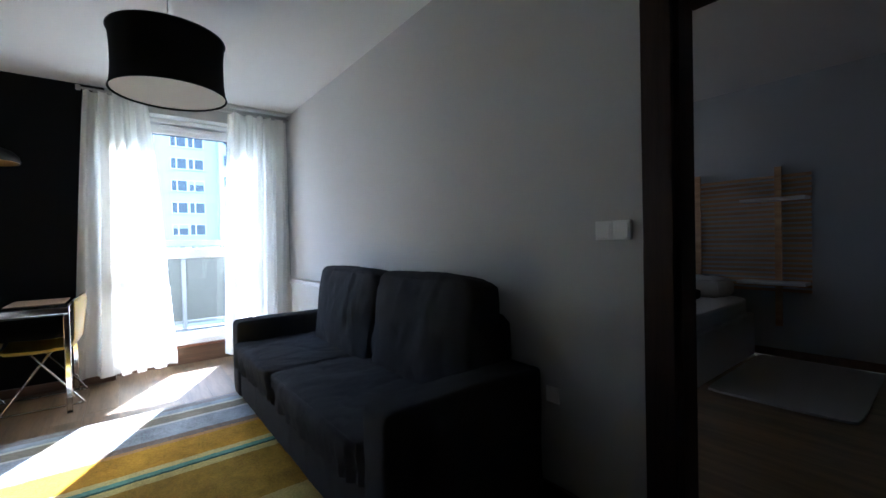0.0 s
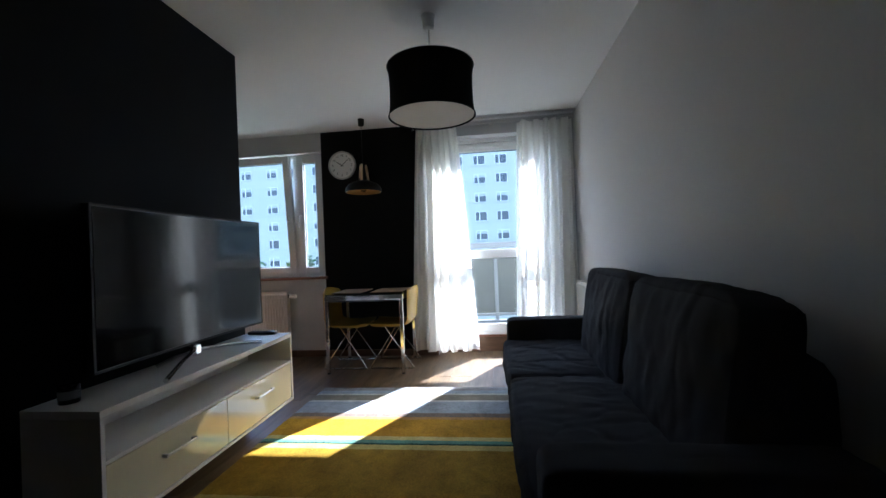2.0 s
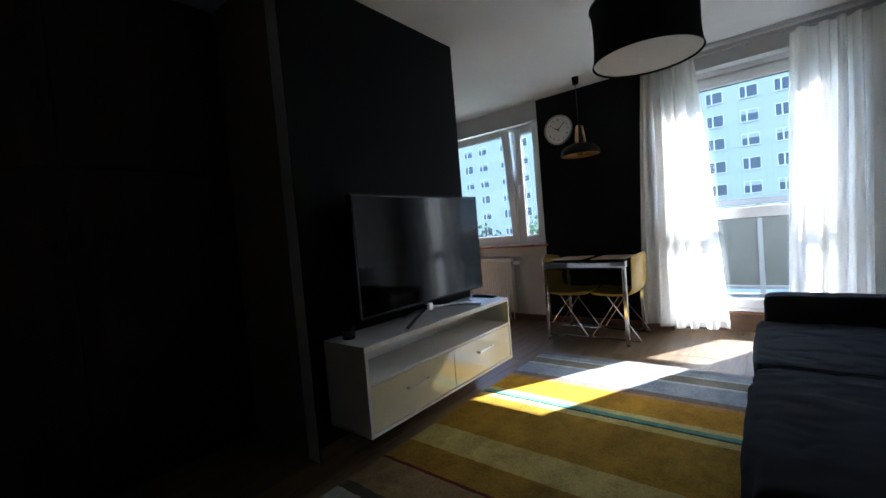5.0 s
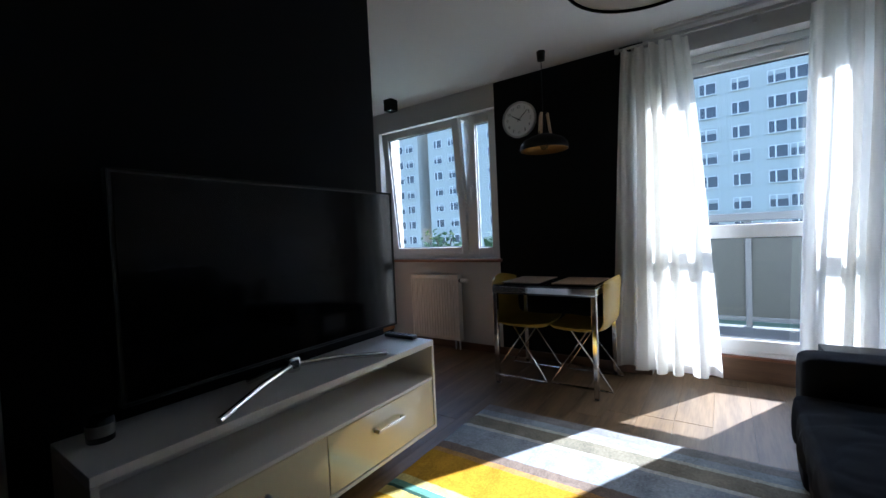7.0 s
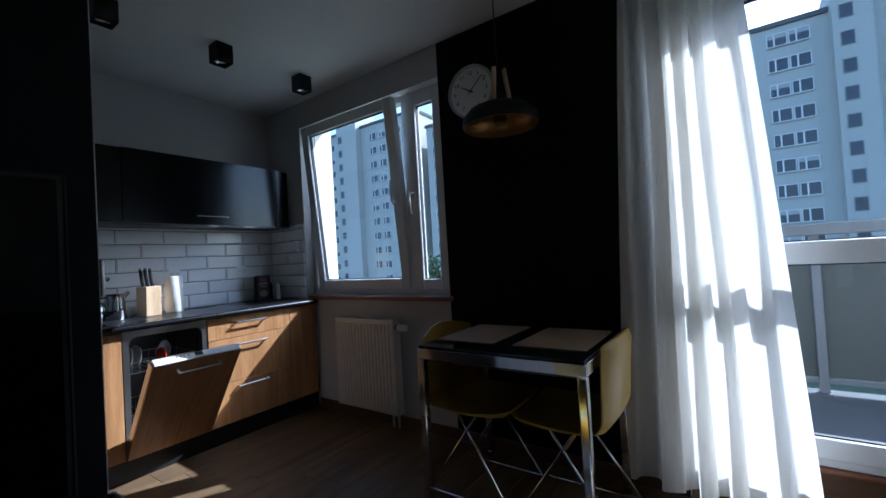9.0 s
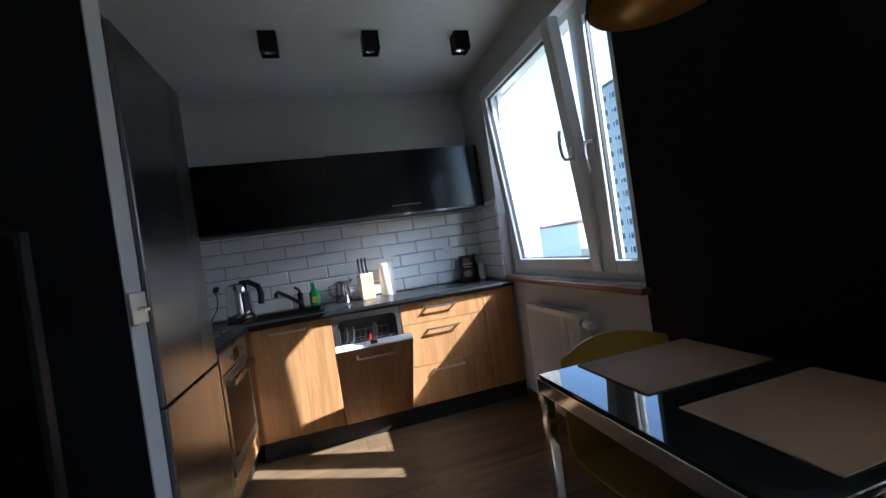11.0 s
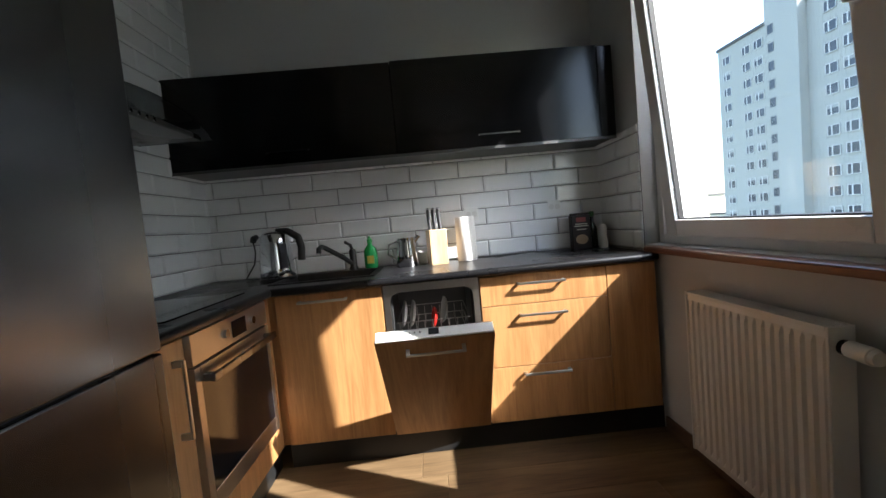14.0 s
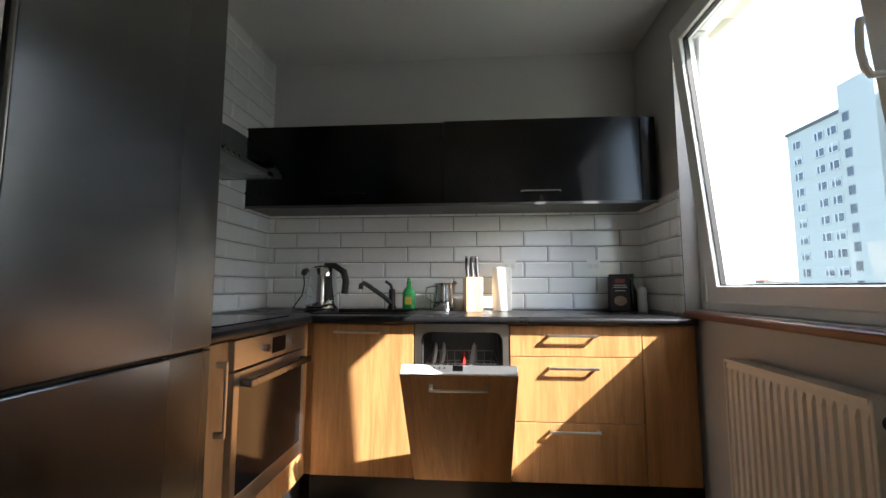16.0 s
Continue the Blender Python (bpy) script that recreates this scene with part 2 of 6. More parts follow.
STONE = mat("black worktop laminate", (0.009, 0.009, 0.010), 0.28, spec=0.32, grain=0.5, grain_scale=260, bump=0.06, bump_scale=300)
GLOSSB = mat("black glossy lacquer", (0.003, 0.003, 0.0035), 0.17, spec=0.35, blotch=0.02)
PLINTH = mat("black plinth", (0.010, 0.010, 0.010), 0.5)
STEEL = mat("brushed stainless steel", (0.20, 0.197, 0.193), 0.27, metal=1.0, grain=0.05, grain_scale=500, blotch=0.06, stretch=(1, 1, 0.02))
STEELO = mat("oven stainless steel", (0.44, 0.415, 0.385), 0.32, metal=1.0, grain=0.04, grain_scale=500, stretch=(0.02, 1, 1))
CHROME = mat("chrome", (0.72, 0.72, 0.73), 0.09, metal=1.0)
SATIN = mat("satin nickel", (0.55, 0.54, 0.52), 0.28, metal=1.0)
PVC = mat("white window plastic", (0.80, 0.80, 0.79), 0.3, blotch=0.02)
RADW = mat("white radiator enamel", (0.74, 0.73, 0.70), 0.32, blotch=0.02)
WLACQ = mat("white cabinet foil", (0.66, 0.65, 0.64), 0.4, blotch=0.02)
CREAM = mat("cream high gloss", (0.68, 0.62, 0.44), 0.05, spec=0.6, blotch=0.02)
RUBBER = mat("black rubber gasket", (0.012, 0.012, 0.012), 0.6)
PLASTB = mat("black plastic", (0.012, 0.012, 0.013), 0.35, grain=0.1)
PLASTW = mat("white switch plastic", (0.84, 0.84, 0.82), 0.28)
SCREEN = mat("dark glossy glass", (0.005, 0.005, 0.006), 0.08, spec=0.5)
TVS = mat("dark television screen", (0.0022, 0.0022, 0.0026), 0.065, spec=0.28)
SOFAF = mat("charcoal cotton cloth", (0.037, 0.039, 0.044), 0.95, spec=0.1, grain=0.25, grain_scale=420, blotch=0.12, bump=0.7, bump_scale=500)
SHADEB = mat("black lampshade cloth", (0.007, 0.007, 0.008), 0.9, spec=0.15, grain=0.2, grain_scale=400, bump=0.4, bump_scale=600)
SHADEI = mat("white lampshade lining", (0.62, 0.60, 0.56), 0.9, spec=0.1, grain=0.04)
YELLOW = mat("mustard leather", (0.42, 0.265, 0.030), 0.48, spec=0.4, grain=0.08, grain_scale=120, blotch=0.08, bump=0.35, bump_scale=260)
MATS = mat("tan place mat", (0.30, 0.19, 0.11), 0.8, grain=0.18, grain_scale=300, bump=0.6, bump_scale=320)
TTOP = mat("dark glass table top", (0.012, 0.016, 0.016), 0.04, spec=0.6)
GOLD = mat("gold lamp lining", (0.32, 0.17, 0.04), 0.35, metal=0.7, blotch=0.05)
LAMPB = mat("black lamp enamel", (0.006, 0.006, 0.006), 0.5, spec=0.2)
CONC = mat("grey concrete", (0.10, 0.10, 0.097), 0.9, grain=0.12, blotch=0.12, bump=0.5, bump_scale=80)
PLAST = mat("cream render", (0.70, 0.66, 0.56), 0.9, grain=0.06, bump=0.4, bump_scale=150)
RAILM = mat("grey painted railing", (0.19, 0.195, 0.195), 0.55, blotch=0.08)
PERF = mat("grey perforated sheet", (0.095, 0.10, 0.088), 0.6, blotch=0.06)
PANE = glass("window pane", (0.97, 0.985, 0.98))
CLEAR = glass("clear smoked glass", (0.55, 0.57, 0.57))
def creased(m, scale, depth, stretch):
    """Adds sharp fold lines to a cloth's relief."""
    nt = m.node_tree
    b = nt.nodes["Principled BSDF"]
    old = b.inputs["Normal"].links[0].from_node
    geo, mp, no, bp = (nt.nodes.new(k) for k in ("ShaderNodeNewGeometry", "ShaderNodeMapping", "ShaderNodeTexNoise", "ShaderNodeBump"))
    mp.inputs["Scale"].default_value = stretch
    no.noise_type = "RIDGED_MULTIFRACTAL"
    no.inputs["Scale"].default_value, no.inputs["Detail"].default_value, no.inputs["Distortion"].default_value = scale, 1.5, 0.4
    bp.inputs["Strength"].default_value, bp.inputs["Distance"].default_value = 1.0, depth
    nt.links.new(geo.outputs["Position"], mp.inputs["Vector"]); nt.links.new(mp.outputs[0], no.inputs["Vector"])
    nt.links.new(no.outputs[0], bp.inputs["Height"])
    nt.links.new(old.outputs[0], bp.inputs["Normal"])
    nt.links.new(bp.outputs[0], b.inputs["Normal"])


creased(SOFAF, 4.2, 0.02, (1.0, 1.5, 0.8))
CURT = cloth("white linen curtain", (0.95, 0.935, 0.885), 0.43)


# ---- building helpers ----
def box(bm, x0, x1, y0, y1, z0, z1, r=0.0, seg=1, mi=0):
    """A box between two corners with its edges rounded by r."""
    ret = bmesh.ops.create_cube(bm, size=1.0)
    vs = ret["verts"]
    for v in vs:
        v.co = Vector(((x0 + x1) / 2 + v.co.x * (x1 - x0), (y0 + y1) / 2 + v.co.y * (y1 - y0), (z0 + z1) / 2 + v.co.z * (z1 - z0)))
    faces = {f for v in vs for f in v.link_faces}
    for f in faces:
        f.material_index = mi
    if r > 0:
        edges = list({e for v in vs for e in v.link_edges})
        out = bmesh.ops.bevel(bm, geom=edges, offset=r, offset_type="OFFSET", segments=seg, profile=0.5, affect="EDGES", clamp_overlap=True)
        for f in out["faces"]:
            f.material_index = mi
            f.smooth = seg > 1


def tube(bm, pts, r, n=8, closed=False, mi=0):
    """A round bar along a line of points."""
    pts = [Vector(p) for p in pts]
    rings = []
    up = None
    for i, p in enumerate(pts):
        a, b = pts[i - 1] if i or closed else pts[0], pts[(i + 1) % len(pts)] if i + 1 < len(pts) or closed else pts[-1]
        d = (b - a).normalized()
        if up is None:
            up = d.orthogonal().normalized()
        side = d.cross(up)
        if side.length < 1e-4:
            side = d.orthogonal()
        side.normalize()
        up = side.cross(d).normalized()
        rings.append([bm.verts.new(p + r * (math.cos(2 * math.pi * k / n) * up + math.sin(2 * math.pi * k / n) * side)) for k in range(n)])
    pairs = list(zip(rings, rings[1:])) + ([(rings[-1], rings[0])] if closed else [])
    for a, b in pairs:
        for k in range(n):
            f = bm.faces.new((a[k], a[(k + 1) % n], b[(k + 1) % n], b[k]))
            f.smooth, f.material_index = True, mi
    if not closed:
        bm.faces.new(list(reversed(rings[0]))).material_index = mi
        bm.faces.new(rings[-1]).material_index = mi


def lathe(bm, profile, cx, cy, n=32, mi=0, smooth=True, cap0=True, cap1=True, flip=False):
    """A turned body about the upright axis through (cx, cy); profile: (radius, z) from the bottom up."""
    rings = [[bm.verts.new((cx + r * math.cos(2 * math.pi * k / n), cy + r * math.sin(2 * math.pi * k / n), z)) for k in range(n)] for r, z in profile]
    for a, b in zip(rings, rings[1:]):
        for k in range(n):
            q = (a[k], a[(k + 1) % n], b[(k + 1) % n], b[k])
            f = bm.faces.new(tuple(reversed(q)) if flip else q)
            f.smooth, f.material_index = smooth, mi
    if cap0:
        bm.faces.new(list(reversed(rings[0]))).material_index = mi
    if cap1:
        bm.faces.new(rings[-1]).material_index = mi


def mesh_of(name, bm, mats):
    me = bpy.data.meshes.new(name)
    bmesh.ops.recalc_face_normals(bm, faces=bm.faces)
    for e in bm.edges:
        if len(e.link_faces) == 2 and e.calc_face_angle(0) > 0.75:
            e.smooth = False
    bm.to_mesh(me)
    bm.free()
    for m in mats:
        me.materials.append(m)
    return me


def thing(name, at, label, category, group="", rz=0.0):
    ob = new(name)
    ob.empty_display_size = 0.1
    ob.matrix_basis = pose(*at, 0, 0, rz)
    return tagged(ob, label, category, group)


def part(owner, name, mats, build, label="", m=None):
    """A mesh part under a thing, built in the thing's own space."""
    bm = bmesh.new()
    build(bm)
    ob = new(name, mesh_of(name, bm, mats))
    ob.parent = owner
    if m is not None:
        ob.matrix_basis = m
    if label:
        tagged(ob, label)
    return ob


def solid(name, mats, build, label, category, group="", kind=""):
    """A thing of one mesh, in world space, with its origin at its base."""
    bm = bmesh.new()
    build(bm)
    xs, ys, zs = zip(*[v.co for v in bm.verts])
    base = Vector(((min(xs) + max(xs)) / 2, (min(ys) + max(ys)) / 2, min(zs)))
    for v in bm.verts:
        v.co -= base
    ob = new(name, mesh_of(name, bm, mats))
    ob.location = base
    return tagged(ob, label, category, group, kind)


def boxes(*rows, r=0.0, seg=1):
    def build(bm):
        for row in rows:
            box(bm, *row[:6], r=row[6] if len(row) > 6 else r, seg=seg, mi=row[7] if len(row) > 7 else 0)
    return build


# ---- structure ----
def structure(name, m, rows, label, category):
    return solid(name, m if isinstance(m, list) else [m], boxes(*rows), label, category, kind="structure")


KW = (-2.20, -0.72, 0.93, 2.37)      # kitchen window opening x0 x1 z0 z1
BD = (0.57, 1.93, 0.0, 2.43)         # balcony door and side light opening
floor = structure("floor", LAMIN, [(-2.9, 5.7, -1.4, OUT - 0.2, -0.2, -0.008)], "brown oak laminate floor in long planks", "floor")
structure("ceiling", CEIL, [(-2.9, 5.7, -1.4, OUT, C, C + 0.2)], "plain white painted ceiling", "ceiling")
BED_LIGHT = (3.2, 4.0, 0.9, 2.1)            # unseen bedroom opening, added and sized to let light in
structure("wall_north", PAINT, [
    (-2.9, KW[0], N, OUT, 0, C), (KW[0], KW[1], N, OUT, 0, KW[2]), (KW[0], KW[1], N, N + 0.145, KW[3], C), (KW[0], KW[1], N + 0.145, OUT, KW[3] + 0.1, C),
    (KW[1], BD[0], N, OUT, 0, C), (BD[0], BD[1], N, OUT, BD[3], C), (BD[1], BED_LIGHT[0], N, OUT, 0, C),
    (BED_LIGHT[0], BED_LIGHT[1], N, OUT, 0, BED_LIGHT[2]), (BED_LIGHT[0], BED_LIGHT[1], N, OUT, BED_LIGHT[3], C), (BED_LIGHT[1], 5.7, N, OUT, 0, C)], "grey-white painted window wall with deep reveals", "wall")
structure("wall_black_pier", BLACK, [(KW[1] + 0.004, BD[0] - 0.004, N - 0.003, N + 0.02, 0.0, C - 0.001)], "matt black painted wall pier between the windows", "wall")
structure("wall_east", PAINT, [(E, E + 0.12, 0.85, N, 0, C), (E, E + 0.12, -0.02, 0.85, 1.99, C), (E, E + 0.12, -1.4, -0.02, 0, C)], "plain grey-white painted wall behind the sofa", "wall")
structure("wall_tv", [BLACK, PAINT], [(TV - 0.006, TV, TV_START + 0.004, TV_END - 0.004, 0, C, 0, 0), (TV - 0.10, TV - 0.006, TV_START, TV_END, 0, C, 0, 1)], "matt black painted wall behind the television", "wall")
structure("wall_south_kitchen", PAINT, [(W, TV - 0.101, KS - 0.1, KS, 0, C)], "kitchen wall behind hob and fridge", "wall")
structure("wall_hall", TAUPE, [(W, TV - 0.10, TV_START, TV_START + 0.1, 0, C)], "plain beige painted hall wall", "wall")
structure("wall_west", PAINT, [(W - 0.15, W, TV_START, N, 0, C), (-1.9, -1.78, -1.4, TV_START, 0, C)], "plain painted kitchen end wall", "wall")
# closes the room out of view; dark colour chosen to weaken bounced light
structure("wall_south", TAUPE, [(-1.9, 5.7, -1.4, -1.28, 0, C)], "unseen hall end wall, kept dark to cut bounced light", "wall")
structure("wall_bedroom", BLUEP, [(5.5, 5.62, -1.28, N, 0, C), (E + 0.121, E + 0.125, 0.95, N, 0, C)], "blue-grey painted bedroom wall", "wall")


def skirting():
    rows = [(KW[0] + 0.12, BD[0], N - 0.018, N - 0.003, 0, 0.075), (BD[1], E, N - 0.018, N, 0, 0.075), (E - 0.016, E, 0.94, N - 0.018, 0, 0.075),
            (TV, TV + 0.016, TV_START, TV_END, 0, 0.075), (5.484, 5.5, -1.2, 4.8, 0, 0.075)]
    return boxes(*rows, r=0.004, seg=1)


solid("baseboard", [SKIRT], skirting(), "brown wooden skirting board along the walls", "baseboard", kind="structure")


# windows
def frame_rows(x0, x1, y0, y1, z0, z1, w):
    return [(x0, x0 + w, y0, y1, z0, z1), (x1 - w, x1, y0, y1, z0, z1), (x0 + w, x1 - w, y0, y1, z0, z0 + w), (x0 + w, x1 - w, y0, y1, z1 - w, z1)]


def sash_handle(x, y, z, way=1):
    """A window handle; way -1 turns its grip upwards, as on a tilted sash."""
    def build(bm):
        box(bm, x - 0.016, x + 0.016, y - 0.012, y, z - 0.03, z + 0.045, r=0.005, seg=2)
        c = z + 0.03 if way > 0 else z - 0.015
        tube(bm, [(x, y - 0.01, c), (x, y - 0.045, c), (x, y - 0.055, c - way * 0.02), (x, y - 0.058, c - way * 0.07), (x, y - 0.05, c - way * 0.13), (x, y - 0.042, c - way * 0.155)], 0.0095, 10)
    return build


def kitchen_window():
    x0, x1, z0, z1 = KW
    fy0, fy1 = N + 0.075, N + 0.145
    win = thing("window_1", (0, 0, 0), "white plastic two-sash window, one sash tilted inwards", "window")
    tagged(win, kind="structure")
    mid = -1.075
    part(win, "frame", [PVC], boxes(*frame_rows(x0, x1, fy0, fy1, z0, z1, 0.045), (x0 + 0.045, x0 + 0.08, fy0 + 0.02, fy1, z0 + 0.045, z1 - 0.045), (mid - 0.035, mid + 0.035, fy0, fy1, z0 + 0.045, z1 - 0.045), r=0.006, seg=2))
    part(win, "sash", [PVC, RUBBER], boxes(*frame_rows(mid + 0.022, x1 - 0.03, fy0 - 0.012, fy0 + 0.05, z0 + 0.03, z1 - 0.03, 0.075), r=0.007, seg=2))
    a = part(win, "pane", [PANE], boxes((mid + 0.09, x1 - 0.1, fy0 + 0.02, fy0 + 0.026, z0 + 0.1, z1 - 0.1)))
    a.visible_shadow = False
    part(win, "gasket", [RUBBER], boxes(*frame_rows(mid + 0.0955, x1 - 0.1035, fy0 + 0.008, fy0 + 0.03, z0 + 0.1035, z1 - 0.1035, 0.005)))
    part(win, "handle", [PVC], sash_handle(mid + 0.055, fy0 - 0.012, 1.62))
    # the tilted sash turns about its lower edge
    m = Matrix.Translation((0, fy0 + 0.01, z0 + 0.04)) @ Matrix.Rotation(radians(TILTED), 4, "X")
    sx0, sx1, h = x0 + 0.09, mid - 0.022, z1 - z0 - 0.07
    s = part(win, "sash", [PVC], boxes(*frame_rows(sx0, sx1, -0.022, 0.045, 0, h, 0.078), r=0.007, seg=2), "sash tilted inwards at its top", m)
    b = part(win, "pane", [PANE], boxes((sx0 + 0.07, sx1 - 0.07, 0.012, 0.018, 0.07, h - 0.07)), m=m)
    b.visible_shadow = False
    part(win, "gasket", [RUBBER], boxes(*frame_rows(sx0 + 0.0785, sx1 - 0.0785, -0.002, 0.022, 0.0785, h - 0.0785, 0.005)), m=m)
    part(win, "handle", [PVC], sash_handle(sx1 - 0.04, -0.022, 0.64, -1), m=m)
    part(win, "stay", [SATIN], lambda bm: tube(bm, [(sx0 + 0.03, fy0 + 0.03, z1 - 0.05), (sx0 + 0.06, fy0 - 0.13, z1 - 0.06)], 0.005))
    part(win, "outer_sill", [PVC], boxes((x0, x1, fy1, OUT + 0.04, z0 - 0.02, z0 + 0.006)))
    solid("window_sill", [SILLW], boxes((x0 + 0.075, x1 + 0.03, N - 0.055, fy0 - 0.004, z0 - 0.034, z0 - 0.003), r=0.009, seg=2), "red-brown wooden window sill board", "window sill", kind="structure")
    solid("reveal", [PLAST], boxes((x0 - 0.001, x0 + 0.022, fy1, OUT + 0.005, z0 + 0.006, z1 + 0.08), (x1 - 0.022, x1 + 0.001, fy1, OUT + 0.005, z0 + 0.006, z1 + 0.08), (x0, x1, fy1 + 0.001, OUT + 0.005, z1 + 0.08, z1 + 0.101)), "cream rendered outer window reveal", "reveal", kind="structure")


TILTED = 5.0
kitchen_window()


def balcony_door():
    x0, x1, z0, z1 = BD
    fy0, fy1 = N + 0.16, N + 0.23
    door = thing("door_1", (0, 0, 0), "white plastic glazed balcony door with side light, closed", "balcony door")
    tagged(door, kind="structure")
    s, end = 0.185, 1.645
    part(door, "frame", [PVC], boxes(*frame_rows(x0, x1, fy0, fy1, s, z1 + 0.0, 0.055), (end - 0.03, end + 0.04, fy0, fy1, s + 0.055, z1 - 0.055), (end + 0.04, x1 - 0.055, fy0, fy1, 1.06, 1.13), (x0, x1, fy0 - 0.03, fy0, z1 - 0.05, z1 - 0.002), r=0.006, seg=2))
    part(door, "sash", [PVC], boxes(*frame_rows(x0 + 0.035, end, fy0 - 0.014, fy0 + 0.05, s + 0.035, z1 - 0.06, 0.09), (x0 + 0.12, end - 0.085, fy0 - 0.012, fy0 + 0.048, 1.055, 1.155), r=0.007, seg=2))
    for a, b in ((s + 0.12, 1.06), (1.15, z1 - 0.145)):
        p = part(door, "pane", [PANE], boxes((x0 + 0.118, end - 0.083, fy0 + 0.02, fy0 + 0.026, a, b)))
        p.visible_shadow = False
        side = part(door, "pane", [PANE], boxes((end + 0.035, x1 - 0.05, fy0 + 0.03, fy0 + 0.036, a - 0.07 if a < 1 else 1.125, b if a < 1 else z1 - 0.05)))
        side.visible_shadow = False
        part(door, "gasket", [RUBBER], boxes(*frame_rows(x0 + 0.1255, end - 0.0905, fy0 + 0.006, fy0 + 0.03, a + 0.0055, b - 0.0055, 0.005)))
    part(door, "vent", [PVC], boxes((0.95, 1.42, fy0 - 0.03, fy0 - 0.001, z1 - 0.105, z1 - 0.065), r=0.006, seg=2))
    part(door, "handle", [PVC], sash_handle(x0 + 0.08, fy0 - 0.014, 1.1))
    solid("door_step", [SKIRT, SILLW], boxes((x0, x1, N + 0.145, OUT + 0.1, 0, s - 0.022, 0, 0), (x0, x1, N + 0.135, fy0 + 0.03, s - 0.02, s - 0.002, 0.004, 1)), "brown wooden step under the balcony door", "step", kind="structure")


balcony_door()


def bedroom_door_frame():
    fr = thing("door_frame", (0, 0, 0), "dark brown wooden door frame to the bedroom", "door frame")
    tagged(fr, kind="structure")
    part(fr, "jamb", [DARKW], boxes((E - 0.002, E + 0.122, 0.815, 0.848, 0, 1.985), (E - 0.002, E + 0.122, -0.018, 0.02, 0, 1.985), (E - 0.002, E + 0.122, 0.02, 0.815, 1.95, 1.985), r=0.004))
    part(fr, "casing", [DARKW], boxes((E - 0.022, E - 0.003, 0.83, 0.935, 0, 2.07), (E - 0.022, E - 0.003, -0.115, 0.0, 0, 2.07), (E - 0.022, E - 0.003, 0.0, 0.83, 1.965, 2.07), r=0.005, seg=2))


bedroom_door_frame()


# balcony and outside
solid("balcony_floor", [CONC], boxes((-0.6, 3.0, OUT, 6.45, -0.08, 0.13)), "grey concrete balcony slab", "balcony", kind="structure")


def railing():
    r = thing("balcony_railing", (1.2, 6.38, 0.13), "grey metal balcony railing with ribbed sheet panels", "railing")
    part(r, "rail", [RAILM], boxes((-1.8, 1.8, -0.02, 0.02, 0.9, 0.94), (-1.8, 1.8, -0.02, 0.02, 0.06, 0.1), (-1.8, 1.8, -0.045, 0.045, 1.05, 1.13), r=0.006))
    for x in (-1.77, -0.87, 0.05, 0.54, 1.2, 1.77):
        part(r, "post", [RAILM], boxes((x - 0.025, x + 0.025, -0.025, 0.025, 0, 1.06), r=0.004))

    def sheet(bm):
        box(bm, -1.78, 1.78, -0.002, 0.002, 0.101, 0.899)
        for i in range(36):
            z = 0.115 + i * 0.0217
            box(bm, -1.78, 1.78, -0.0045, -0.0015, z, z + 0.012)
    tagged(part(r, "panel", [PERF], sheet, "ribbed grey sheet"), kind="stuff")
    return r


railing()


# ---- living room ----
def soft(bm, x0, x1, y0, y1, z0, z1, n=14, puff=0.02, wrinkle=0.006, square=5.0, seed=0.0, mi=0, scale=9.0, folds=0.0):
    """A stuffed cushion: a box with rounded, bulging faces and small creases."""
    before = set(bm.verts)
    ret = bmesh.ops.create_cube(bm, size=2.0)
    fs = list({f for v in ret["verts"] for f in v.link_faces})
    es = list({e for f in fs for e in f.edges})
    bmesh.ops.subdivide_edges(bm, edges=es, cuts=n, use_grid_fill=True)
    vs = [v for v in bm.verts if v not in before]
    c = Vector(((x0 + x1) / 2, (y0 + y1) / 2, (z0 + z1) / 2))
    h = Vector(((x1 - x0) / 2, (y1 - y0) / 2, (z1 - z0) / 2))
    for v in vs:
        p = v.co.copy()
        k = (abs(p.x) ** square + abs(p.y) ** square + abs(p.z) ** square) ** (1 / square)
        q = p / k
        rnd = Vector([q[i] * 0.45 + p[i] * 0.55 if abs(p[i]) < 0.999 else q[i] for i in range(3)])
        w = Vector((c.x + rnd.x * h.x, c.y + rnd.y * h.y, c.z + rnd.z * h.z))
        d = q.normalized()
        flat = 1 - max(abs(p.x), abs(p.y)) ** 4 if abs(p.z) > 0.999 else 1 - max(abs(p.y), abs(p.z)) ** 4 if abs(p.x) > 0.999 else 0
        nz = noise.noise(w * scale + Vector((seed, seed, seed))) + 0.5 * noise.noise(w * scale * 2.3 + Vector((seed, 0, 3)))
        ridge = abs(noise.noise(Vector((w.x * 5, w.y * 16, w.z * 7)) + Vector((seed, 1, 2))))
        crease = max(0.0, 1 - 5 * abs(noise.noise(Vector((w.x * 4 + seed, w.y * 9, w.z * 3.5)))))
        v.co = w + d * (puff * flat + wrinkle * nz - wrinkle * 1.6 * ridge * ridge - folds * crease * crease)
    for f in {f for v in vs for f in v.link_faces}:
        f.smooth, f.material_index = True, mi


